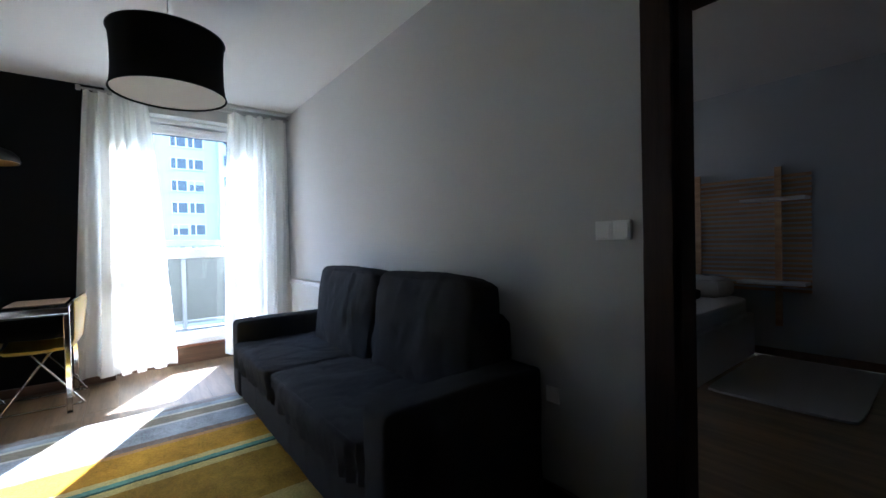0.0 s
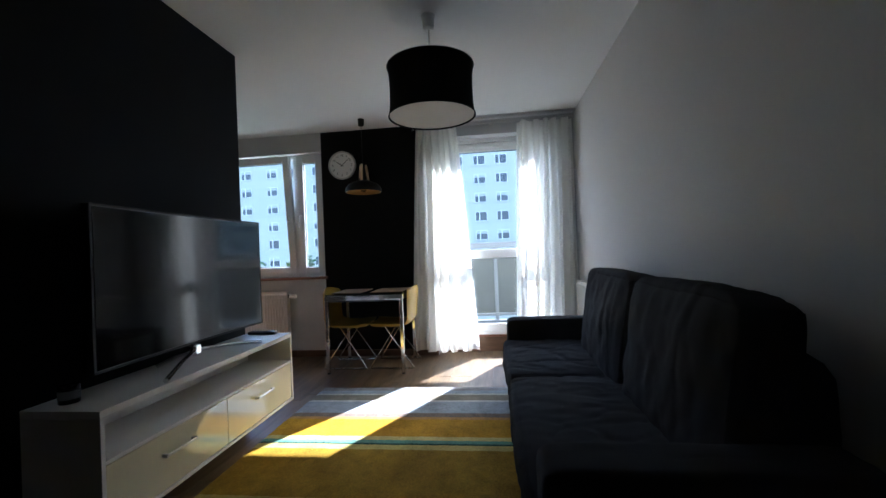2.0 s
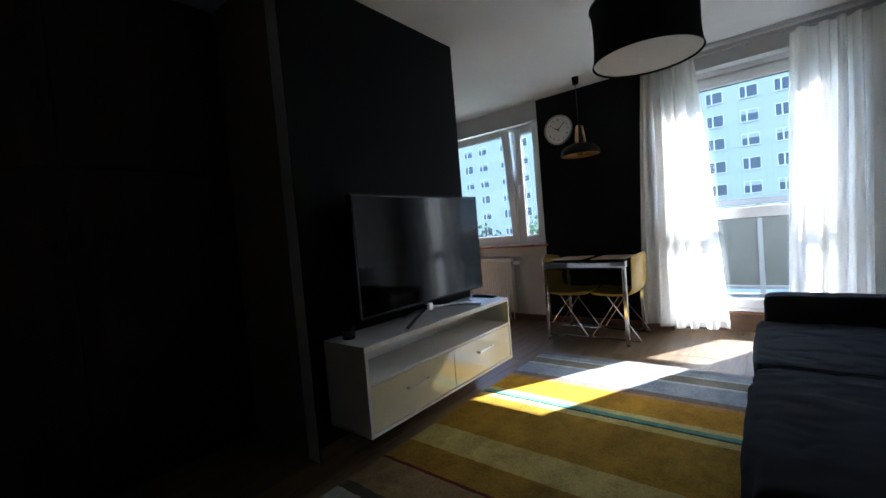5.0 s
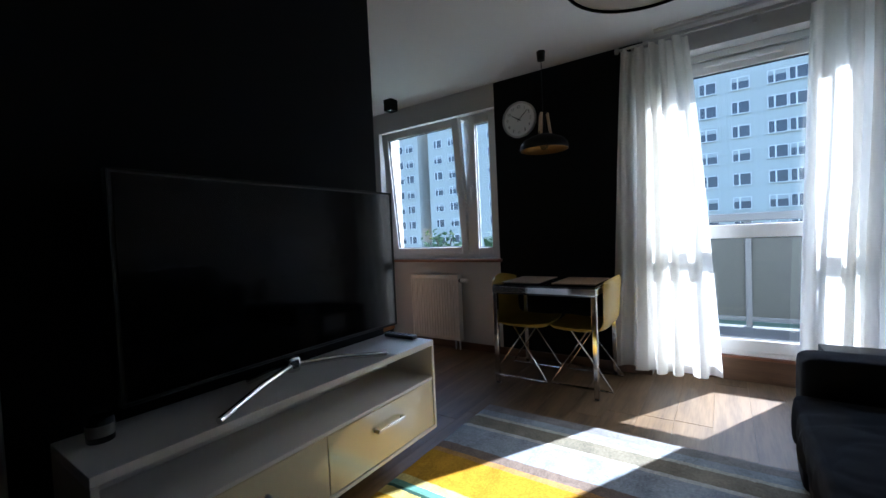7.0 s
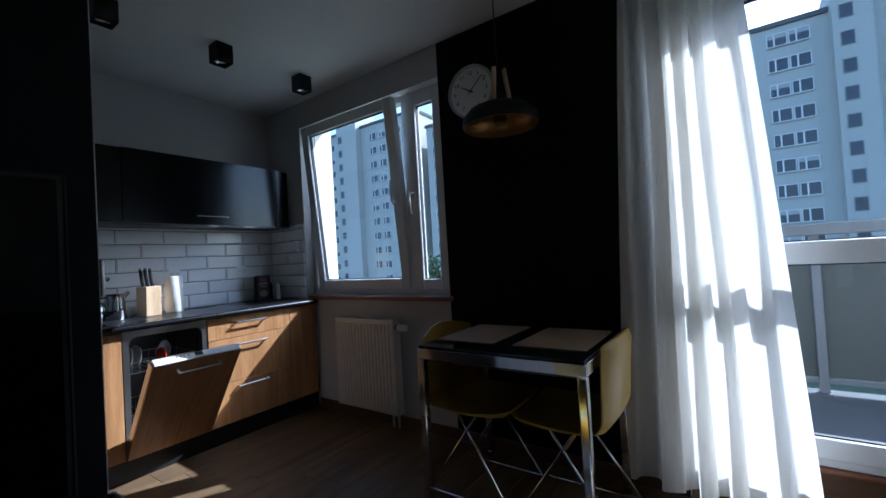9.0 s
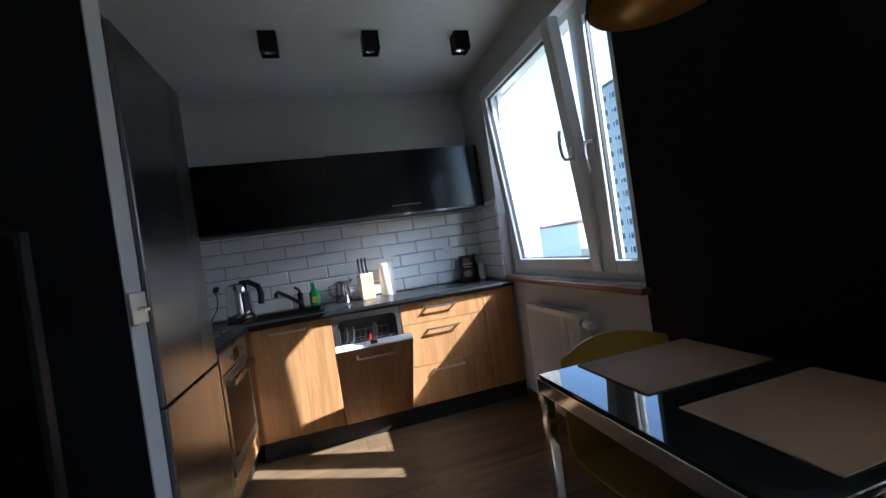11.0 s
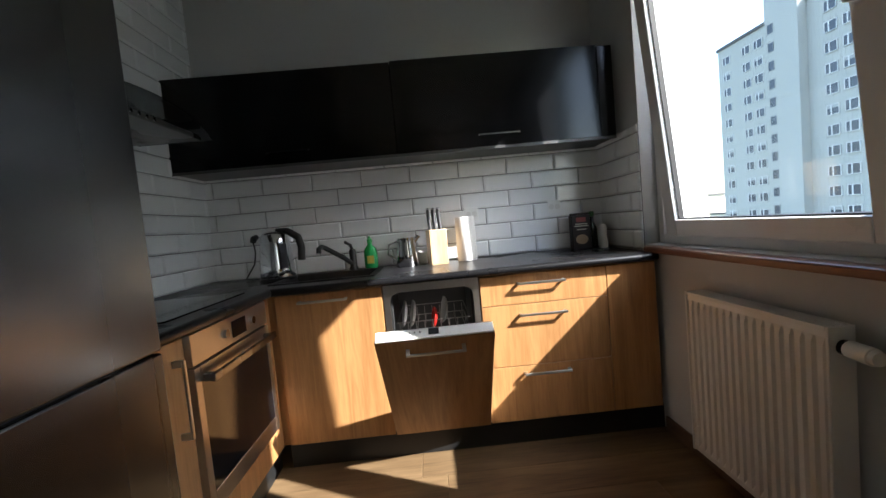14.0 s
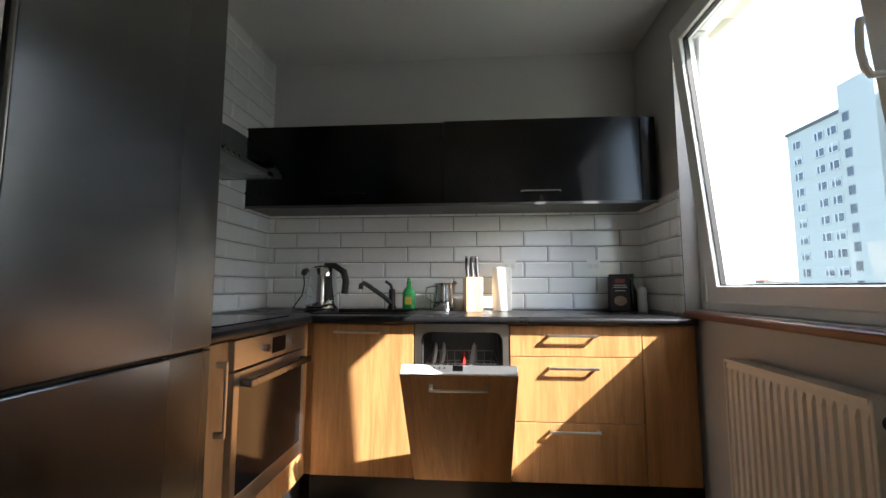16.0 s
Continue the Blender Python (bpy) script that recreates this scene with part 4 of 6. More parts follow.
dining_table()
for mx0, mx1 in ((-0.43, -0.118), (-0.022, 0.30)):
    solid("place_mat", [MATS], boxes((mx0, mx1, 4.335, 4.775, 0.7735, 0.7775), r=0.0015), "tan woven place mat on the table", "place mat", "place mats on the table")


def yellow_chair():
    """A shell chair that faces +x in its own space, on a chrome wire frame."""
    t = thing("dining_chair", (0, 0, 0), "mustard leather shell chair on crossed chrome legs", "chair", "chairs at the table")
    def shell(bm, th=0.028):
        prof = []
        for k in range(25):
            s = k / 24
            if s < 0.52:
                q = s / 0.52
                prof.append((0.275 - 0.435 * q, 0.455 - 0.012 * math.sin(math.pi * q)))
            else:
                q = (s - 0.52) / 0.48
                a = min(q / 0.35, 1) * 1.38
                cx, cz, rr = -0.16, 0.535, 0.08
                if q <= 0.35:
                    prof.append((cx - rr * math.sin(a), cz - rr * math.cos(a)))
                else:
                    e = (q - 0.35) / 0.65
                    prof.append((cx - rr * math.sin(1.38) - 0.042 * e, cz - rr * math.cos(1.38) + 0.315 * e))
        n = 18
        front, back = [], []
        for k, (x, z) in enumerate(prof):
            a = prof[max(k - 1, 0)]; b = prof[min(k + 1, 24)]
            tx, tz = b[0] - a[0], b[1] - a[1]
            L = math.hypot(tx, tz)
            nx, nz = tz / L, -tx / L
            if nz < 0 and k < 12:
                nx, nz = -nx, -nz
            s = k / 24
            hw = 0.205 + 0.012 * math.sin(math.pi * s)
            if s > 0.93:
                hw *= 1 - 0.16 * ((s - 0.93) / 0.07) ** 2
            if s < 0.08:
                hw *= 1 - 0.12 * ((0.08 - s) / 0.08) ** 2
            curl = 0.055 * max(0, (s - 0.5) / 0.5)
            fr, ba = [], []
            for i in range(n + 1):
                u = 2 * i / n - 1
                up = 0.018 * u ** 4 * (1 - s)
                px, pz = x + curl * u * u, z + up
                dz = -0.03 * u * u if k == 24 else 0
                fr.append(bm.verts.new((px, u * hw, pz + dz)))
                thin = th * (1 - 0.75 * abs(u) ** 6) * (0.45 if k in (0, 24) else 1)
                sx, sz = (-1, 0) if s > 0.62 else (-0.6, -0.6) if s > 0.5 else (0, -1)
                ba.append(bm.verts.new((px + sx * thin, u * hw, pz + dz + sz * thin)))
            front.append(fr); back.append(ba)
        for A in (front, back):
            for a, b in zip(A, A[1:]):
                for i in range(n):
                    bm.faces.new((a[i], a[i + 1], b[i + 1], b[i])).smooth = True
        for a, b in zip(range(24), range(1, 25)):
            for i in (0, n):
                bm.faces.new((front[a][i], front[b][i], back[b][i], back[a][i])).smooth = True
        for k in (0, 24):
            for i in range(n):
                bm.faces.new((front[k][i], front[k][i + 1], back[k][i + 1], back[k][i])).smooth = True
        bmesh.ops.scale(bm, vec=(0.82, 1.12, 0.985), verts=bm.verts)
    part(t, "seat", [YELLOW], shell)
    def legs(bm):
        for s in (-1, 1):
            y = 0.19 * s
            tube(bm, [(0.15, y * 0.8, 0.43), (0.07, y * 0.9, 0.425), (-0.215, y, 0.02), (-0.22, y, 0.008), (-0.2, y, 0.008), (0.2, y, 0.008), (0.225, y, 0.01), (0.215, y, 0.025), (-0.05, y * 0.9, 0.425), (-0.13, y * 0.8, 0.43)], 0.007, 8)
        for x in (0.07, -0.05):
            tube(bm, [(x, -0.17, 0.427), (x, 0.17, 0.427)], 0.007, 8)
    part(t, "leg", [CHROME], legs)
    return t


chair = yellow_chair()
chair.matrix_basis = pose(-0.315, 4.545, 0)
copy_thing(chair, pose(0.165, 4.56, 0, 0, 0, 180))


# wall fittings
def plate(owner, rows, name, m, mats=None):
    return part(owner, name, mats or [PLASTW], boxes(*rows, r=0.003, seg=2), m=m)


def east_switch():
    t = thing("light_switch", (E - 0.0005, 1.055, 1.19), "white double light switch on the wall", "light switch")
    for y in (-0.073, 0.0):
        part(t, "frame", [PLASTW], boxes((-0.009, 0, y + 0.001, y + 0.072, -0.037, 0.037), r=0.003, seg=2))
        part(t, "rocker", [PLASTW], boxes((-0.013, -0.0085, y + 0.01, y + 0.063, -0.027, 0.027), r=0.002, seg=2))
    o = thing("wall_socket", (E - 0.0005, 1.35, 0.475), "white wall socket near the floor", "socket")
    part(o, "frame", [PLASTW], boxes((-0.009, 0, -0.033, 0.033, -0.036, 0.036), r=0.003, seg=2))


east_switch()

# hall wardrobe
def wardrobe():
    t = thing("wardrobe", (-1.2, 0.55, 0), "tall dark brown built-in hall wardrobe", "wardrobe")
    part(t, "carcass", [DARKW], boxes((-0.55, -0.022, -1.3, 1.028, 0, C - 0.001)))
    for k, (a, b) in enumerate(((-1.295, -0.52), (-0.515, 0.253), (0.258, 1.025))):
        for z0, z1 in ((0.08, 1.60), (1.605, C - 0.03)):
            part(t, "door", [DARKW], boxes((-0.02, 0, a, b, z0, z1), r=0.003))
        for z in (1.234, 1.92):
            part(t, "handle", [LAMPB], boxes((-0.001, 0.025, a + 0.17 if k == 2 else b - 0.05, a + 0.185 if k == 2 else b - 0.035, z - 0.03, z + 0.03), r=0.003))


wardrobe()


# bedroom
def bedroom():
    t = thing("bed", (4.75, 2.25, 0), "white storage bed with dark bedding", "bed")
    part(t, "base", [WLACQ], boxes((-0.7, 0.7, -0.78, 0.8, 0.0, 0.40), r=0.01, seg=2))
    part(t, "mattress", [WLACQ], lambda bm: soft(bm, -0.7, 0.7, -0.76, 0.8, 0.40, 0.56, 10, 0.01, 0.004, 10))
    part(t, "blanket", [SOFAF], lambda bm: soft(bm, -0.72, 0.4, -0.5, 0.82, 0.53, 0.66, 18, 0.03, 0.02, 6, 5, scale=5))
    part(t, "pillow", [WLACQ], lambda bm: soft(bm, 0.3, 0.68, -0.65, 0.1, 0.55, 0.73, 14, 0.03, 0.012, 4, 9))
    h = thing("headboard", (5.47, 1.6, 0), "slatted pine wall panel behind the bed", "headboard")
    def slats(bm):
        for i in range(24):
            z = 0.62 + i * 0.046
            box(bm, -0.012, 0.006, -0.55, 0.6, z, z + 0.026)
    tagged(part(h, "slat", [SLATW], slats), kind="stuff")
    part(h, "upright", [SLATW], boxes(*[(-0.04, -0.013, y - 0.025, y + 0.025, 0.3, 1.78) for y in (-0.32, 0.35)]))
    for y0, y1, z in ((1.05, 1.52, 1.46), (1.05, 1.55, 0.70)):
        solid("wall_shelf", [WLACQ], boxes((5.22, 5.42, y0, y1, z, z + 0.025), r=0.002), "narrow white wall shelf on the slats", "shelf", "bedroom shelves")
    def mat_(bm):
        soft(bm, 4.05, 5.4, 0.6, 1.42, 0.0, 0.022, 8, 0.0, 0.003, 20)
    solid("bedside_rug", [BEDRUG], mat_, "pale shaggy rug beside the bed", "rug")


bedroom()


# ---- kitchen ----
def handle_x(bm, x, y0, y1, z):
    """Flat bar handle on a front facing +x, slanted feet."""
    box(bm, x + 0.026, x + 0.034, y0, y1, z - 0.006, z + 0.006, r=0.002)
    for y in (y0, y1 - 0.014):
        box(bm, x - 0.0005, x + 0.0265, y, y + 0.014, z - 0.005, z + 0.005, r=0.001)


def sink_run():
    b = FRONT
    t = thing("sink_cabinet", (0, 0, 0), "oak kitchen base cabinet under the sink", "cabinet", "kitchen base cabinets")
    part(t, "carcass", [OAK], boxes((W + 0.004, b - 0.02, KS + 0.01, 3.54, 0.13, 0.862)))
    part(t, "door", [OAK], boxes((b - 0.018, b, 3.04, 3.542, 0.135, 0.857), r=0.0015))
    part(t, "handle", [SATIN], lambda bm: handle_x(bm, b, 3.15, 3.38, 0.822))
    d = thing("drawer_cabinet", (0, 0, 0), "oak kitchen base cabinet with three drawers", "cabinet", "kitchen base cabinets")
    part(d, "carcass", [OAK], boxes((W + 0.004, b - 0.02, 4.012, 4.627, 0.13, 0.862)))
    for z0, z1, zh in ((0.135, 0.405, 0.372), (0.409, 0.708, 0.66), (0.712, 0.857, 0.812)):
        part(d, "drawer", [OAK], boxes((b - 0.018, b, 4.012, 4.626, z0, z1), r=0.0015))
        part(d, "handle", [SATIN], lambda bm, zh=zh: handle_x(bm, b, 4.19, 4.42, zh))
    f = thing("corner_panel", (0, 0, 0), "oak filler panel beside the window wall", "panel")
    part(f, "panel", [OAK], boxes((b - 0.018, b, 4.63, N - 0.03, 0.135, 0.857), r=0.0015))
    solid("plinth", [PLINTH], boxes((b - 0.06, b - 0.045, 3.02, N - 0.002, 0, 0.128), (b - 0.06, -1.247, OFRONT - 0.06, OFRONT - 0.045, 0, 0.128)), "black plinth under the kitchen cabinets", "plinth", kind="structure")
    w = thing("worktop", (0, 0, 0), "black stone-look kitchen worktop", "worktop")
    def top(bm):
        # rim of the sink left open
        sx0, sx1, sy0, sy1 = -2.60, -2.17, 2.98, 3.50
        rows = [(W + 0.001, sx0, OFRONT + 0.02, N - 0.03, 0.864, TOP), (sx1, b + 0.022, OFRONT + 0.021, N - 0.03, 0.864, TOP),
                (sx0, sx1, sy1, N - 0.03, 0.864, TOP), (W + 0.001, -1.247, KS + 0.001, sy0, 0.864, TOP), (W + 0.001, sx0, sy0, OFRONT + 0.02, 0.864, TOP), (sx1, -1.247, sy0, OFRONT + 0.02, 0.864, TOP)]
        for r in rows:
            box(bm, *r)
        bmesh.ops.remove_doubles(bm, verts=bm.verts, dist=0.0002)
        tube(bm, [(b + 0.022, OFRONT + 0.02, 0.882), (b + 0.022, N - 0.03, 0.882)], 0.0179, 10)
        tube(bm, [(-1.247, OFRONT + 0.02, 0.882), (b + 0.03, OFRONT + 0.02, 0.882)], 0.0179, 10)
    part(w, "slab", [STONE], top)
    s = thing("sink", (0, 0, 0), "black composite kitchen sink let into the worktop", "sink")
    def bowl(bm):
        x0, x1, y0, y1 = -2.605, -2.165, 2.975, 3.505
        box(bm, x0, x1, y0, y0 + 0.03, TOP + 0.0005, TOP + 0.008, r=0.003)
        box(bm, x0, x1, y1 - 0.03, y1, TOP + 0.0005, TOP + 0.008, r=0.003)
        box(bm, x0, x0 + 0.07, y0 + 0.03, y1 - 0.03, TOP + 0.0005, TOP + 0.008, r=0.003)
        box(bm, x1 - 0.03, x1, y0 + 0.03, y1 - 0.03, TOP + 0.0005, TOP + 0.008, r=0.003)
        x0, x1, y0, y1 = x0 + 0.05, x1 - 0.02, y0 + 0.02, y1 - 0.02
        box(bm, x0, x1, y0, y1, 0.745, 0.755)
        for r in ((x0, x0 + 0.01, y0, y1), (x1 - 0.01, x1, y0, y1), (x0, x1, y0, y0 + 0.01), (x0, x1, y1 - 0.01, y1)):
            box(bm, *r, 0.75, TOP + 0.001)
    part(s, "bowl", [PLINTH], bowl)
    tp = thing("tap", (0, 0, 0), "black single-lever kitchen tap", "tap")
    def tap(bm):
        lathe(bm, [(0.026, TOP + 0.008), (0.026, TOP + 0.02), (0.02, TOP + 0.03), (0.02, TOP + 0.12), (0.017, TOP + 0.13)], -2.56, 3.335, 20)
        tube(bm, [(-2.56, 3.335, TOP + 0.04), (-2.5, 3.29, TOP + 0.09), (-2.42, 3.215, TOP + 0.155), (-2.40, 3.2, TOP + 0.165), (-2.385, 3.188, TOP + 0.155), (-2.385, 3.186, TOP + 0.13)], 0.014, 12)
        tube(bm, [(-2.56, 3.335, TOP + 0.125), (-2.545, 3.33, TOP + 0.155), (-2.50, 3.31, TOP + 0.175)], 0.009, 10)
    part(tp, "body", [PLINTH], tap)


sink_run()


def dishwasher():
    y0, y1, b = 3.548, 4.008, FRONT
    t = thing("dishwasher", (0, 0, 0), "built-in dishwasher with its oak-fronted door ajar", "dishwasher")
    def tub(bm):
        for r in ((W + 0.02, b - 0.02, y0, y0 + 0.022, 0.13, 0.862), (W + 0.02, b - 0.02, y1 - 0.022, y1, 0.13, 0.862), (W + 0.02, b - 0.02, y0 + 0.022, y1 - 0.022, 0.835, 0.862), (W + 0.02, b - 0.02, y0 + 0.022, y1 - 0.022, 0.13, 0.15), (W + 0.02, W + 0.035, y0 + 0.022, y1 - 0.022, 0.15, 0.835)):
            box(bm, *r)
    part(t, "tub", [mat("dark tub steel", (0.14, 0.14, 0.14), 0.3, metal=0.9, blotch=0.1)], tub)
    def flange(bm, r=0.045):
        a0, a1, c0, c1 = y0 + 0.03, y1 - 0.03, 0.18, 0.822
        inner = []
        for cy, cz, s in ((a1 - r, c1 - r, 0), (a0 + r, c1 - r, 90), (a0 + r, c0 + r, 180), (a1 - r, c0 + r, 270)):
            inner += [(cy + r * math.cos(radians(s + 15 * k)), cz + r * math.sin(radians(s + 15 * k))) for k in range(7)]
        cm, zm = (y0 + y1) / 2, 0.5
        rows = []
        for p, q in inner:
            dy, dz = p - cm, q - zm
            k = min((y1 - 0.001 - cm) / abs(dy) if abs(dy) > 1e-6 else 99, (0.861 - zm) / abs(dz) if dz > 1e-6 else (zm - 0.131) / abs(dz) if dz < -1e-6 else 99)
            rows.append([bm.verts.new((x, *w)) for x, w in ((b - 0.019, (cm + dy * k, zm + dz * k)), (b - 0.005, (cm + dy * k, zm + dz * k)), (b - 0.005, (p, q)), (b - 0.019, (p, q)))])
        for i in range(len(rows)):
            u, v = rows[i], rows[(i + 1) % len(rows)]
            for k in range(4):
                bm.faces.new((u[k], v[k], v[(k + 1) % 4], u[(k + 1) % 4]))
    part(t, "flange", [STEELO], flange, "stainless steel front frame")
    part(t, "seal", [RUBBER], boxes((b - 0.045, b - 0.028, y0 + 0.0225, y0 + 0.04, 0.16, 0.834), (b - 0.045, b - 0.028, y1 - 0.04, y1 - 0.0225, 0.16, 0.834), (b - 0.045, b - 0.028, y0 + 0.04, y1 - 0.04, 0.816, 0.834), r=0.004))
    def rack(bm):
        for z in (0.30, 0.36, 0.60, 0.66):
            pts = [(b - 0.07, y0 + 0.05, z), (b - 0.07, y1 - 0.05, z), (b - 0.5, y1 - 0.05, z), (b - 0.5, y0 + 0.05, z)]
            tube(bm, pts, 0.003, 6, True)
        for k in range(9):
            y = y0 + 0.06 + k * 0.041
            for z in (0.30, 0.60):
                tube(bm, [(b - 0.07, y, z), (b - 0.5, y, z)], 0.002, 5)
                tube(bm, [(b - 0.07, y, z), (b - 0.07, y, z + 0.06)], 0.002, 5)
                tube(bm, [(b - 0.3, y, z), (b - 0.29, y, z + 0.09)], 0.002, 5)
    part(t, "rack", [SATIN], rack, "grey wire racks")
    m = Matrix.Translation((b - 0.012, 0, 0.142)) @ Matrix.Rotation(radians(36), 4, "Y")
    part(t, "door", [OAK, SATIN, PLASTW], boxes((0.0, 0.018, y0 + 0.001, y1 - 0.001, 0.0, 0.705, 0.0015, 0), (-0.055, -0.0005, y0 + 0.006, y1 - 0.006, 0.02, 0.69, 0.004, 1), (-0.030, 0.0175, y0 + 0.004, y1 - 0.004, 0.7055, 0.716, 0.003, 2)), m=m)
    part(t, "handle", [SATIN], lambda bm: handle_x(bm, 0.018, y0 + 0.115, y1 - 0.115, 0.655), m=m)
    part(t, "control_panel", [PLASTB], boxes((-0.024, 0.004, 3.755, 3.795, 0.7162, 0.7176)), m=m)
    for k in range(6):
        part(t, "button", [PLASTB], boxes((-0.014, -0.008, 3.62 + 0.02 * k, 3.626 + 0.02 * k, 0.7162, 0.7172)), m=m)
    def plates(name, x, n, rad, mt, y, lab):
        for k in range(n):
            p = solid(name, [mt], lambda bm, k=k: (lathe(bm, [(rad * 0.5, 0), (rad * 0.9, 0.008), (rad, 0.018), (rad - 0.003, 0.018), (rad * 0.88, 0.011), (rad * 0.5, 0.004)], 0, 0, 24), bmesh.ops.transform(bm, matrix=pose(x - 0.05 * (k // 3), y + 0.045 * k, 0.605 + rad, 80, 0, 8), verts=bm.verts)), lab, "plate", "dishes in the dishwasher")
    plates("plate", b - 0.2, 2, 0.07, PLASTW, y0 + 0.09, "white plate standing in the dishwasher")
    plates("plate", b - 0.12, 1, 0.055, mat("red enamel", (0.35, 0.02, 0.015), 0.3), y0 + 0.245, "red saucer standing in the dishwasher")
    plates("plate", b - 0.22, 1, 0.07, PLASTW, y0 + 0.30, "white plate standing in the dishwasher")


dishwasher()


def oven_run():
    f = OFRONT
    c = thing("oven_cabinet", (0, 0, 0), "oak cabinet housing the oven", "cabinet", "kitchen base cabinets")
    part(c, "carcass", [OAK], boxes((-2.0, -1.405, KS + 0.004, f - 0.022, 0.13, 0.862)))
    part(c, "panel", [OAK], boxes((-1.995, -1.408, f - 0.02, f, 0.135, 0.262), r=0.0015))
    part(c, "filler", [OAK], boxes((FRONT + 0.001, -1.998, f - 0.02, f, 0.135, 0.857), r=0.0015))
    o = thing("oven", (0, 0, 0), "built-in stainless steel oven with dark glass door", "oven")
    x0, x1 = -1.994, -1.409
    part(o, "control_panel", [STEELO], boxes((x0, x1, f - 0.02, f + 0.018, 0.757, 0.858), r=0.002))
    part(o, "display", [SCREEN], boxes((-1.785, -1.672, f + 0.0175, f + 0.0205, 0.775, 0.838), r=0.001))
    part(o, "door", [STEELO], boxes(*[(a, b, f - 0.02, f + 0.02, c0, c1) for a, b, c0, c1 in ((x0, x0 + 0.035, 0.268, 0.75), (x1 - 0.035, x1, 0.268, 0.75), (x0 + 0.035, x1 - 0.035, 0.268, 0.335), (x0 + 0.035, x1 - 0.035, 0.70, 0.75))], r=0.002))
    part(o, "window", [SCREEN], boxes((x0 + 0.034, x1 - 0.034, f - 0.01, f + 0.0185, 0.334, 0.701)))
    def grip(bm):
        box(bm, x0 + 0.03, x1 - 0.03, f + 0.05, f + 0.066, 0.695, 0.722, r=0.004, seg=2)
        for x in (x0 + 0.04, x1 - 0.065):
            box(bm, x, x + 0.025, f + 0.019, f + 0.055, 0.696, 0.721, r=0.003)
    part(o, "handle", [STEEL], grip)
    for x in (-1.838, -1.62):
        def knob(bm, x=x):
            tube(bm, [(x, f + 0.018, 0.806), (x, f + 0.030, 0.806)], 0.0155, 20)
        part(o, "knob", [CHROME], knob)
    n = thing("narrow_cabinet", (0, 0, 0), "narrow oak pull-out cabinet beside the fridge", "cabinet", "kitchen base cabinets")
    part(n, "carcass", [OAK], boxes((-1.403, -1.247, KS + 0.004, f - 0.022, 0.13, 0.862)))
    part(n, "door", [OAK], boxes((-1.404, -1.247, f - 0.02, f, 0.135, 0.857), r=0.0015))
    def upright(bm):
        x, z0, z1 = -1.345, 0.56, 0.80
        box(bm, x - 0.006, x + 0.006, f + 0.028, f + 0.036, z0, z1, r=0.002)
        for z in (z0, z1 - 0.02):
            box(bm, x - 0.006, x + 0.006, f - 0.0005, f + 0.029, z, z + 0.02, r=0.001)
    part(n, "handle", [SATIN], upright)
    h = thing("hob", (0, 0, 0), "black glass ceramic hob on the worktop", "hob")
    part(h, "plate", [SCREEN], boxes((-1.98, -1.42, KS + 0.06, 2.95, TOP + 0.0005, TOP + 0.0065), r=0.002))
    fr = thing("fridge", (-0.929, 2.77, 0), "tall stainless steel fridge freezer", "fridge")
    part(fr, "body", [SATIN], boxes((-0.284, 0.284, -0.3, 0.235, 0.03, 2.045), r=0.004))
    part(fr, "door", [STEEL], boxes((-0.284, 0.284, 0.24, 0.302, 0.8695, 2.045), r=0.006, seg=3))
    part(fr, "freezer_door", [STEEL], boxes((-0.284, 0.284, 0.24, 0.302, 0.06, 0.8625), r=0.006, seg=3))
    part(fr, "gap", [RUBBER], boxes((-0.27, 0.27, 0.236, 0.285, 0.860, 0.872)))
    for a in (-0.24, 0.24):
        for b in (-0.26, 0.2):
            part(fr, "foot", [PLASTB], boxes((a - 0.02, a + 0.02, b - 0.02, b + 0.02, 0, 0.031)))
    hd = thing("cooker_hood", (-1.63, KS, 0), "stainless chimney cooker hood with curved glass", "cooker hood")
    part(hd, "chimney", [STEEL], boxes((-0.13, 0.13, 0.002, 0.24, 1.673, C - 0.001), r=0.003))
    part(hd, "body", [STEEL], boxes((-0.40, 0.40, 0.002, 0.36, 1.598, 1.622), r=0.006, seg=2))
    def canopy(bm, n=24):
        rows = []
        for k in range(n + 1):
            u = 2 * k / n - 1
            x, z = 0.50 * u, 1.665 - 0.045 * u * u
            dep = 0.43 - 0.07 * u * u
            rows.append([bm.verts.new((x, 0.002, z)), bm.verts.new((x, dep, z)), bm.verts.new((x, dep, z + 0.006)), bm.verts.new((x, 0.002, z + 0.006))])
        for a, b in zip(rows, rows[1:]):
            for q in range(4):
                bm.faces.new((a[q], b[q], b[(q + 1) % 4], a[(q + 1) % 4])).smooth = True
        bm.faces.new(rows[0]); bm.faces.new(list(reversed(rows[-1])))
    part(hd, "canopy", [CLEAR], canopy, "curved smoked glass canopy")
    for x in (-0.08, -0.04, 0.0, 0.04, 0.08):
        part(hd, "button", [CHROME], lambda bm, x=x: tube(bm, [(x, 0.359, 1.61), (x, 0.366, 1.61)], 0.007, 10))


oven_run()


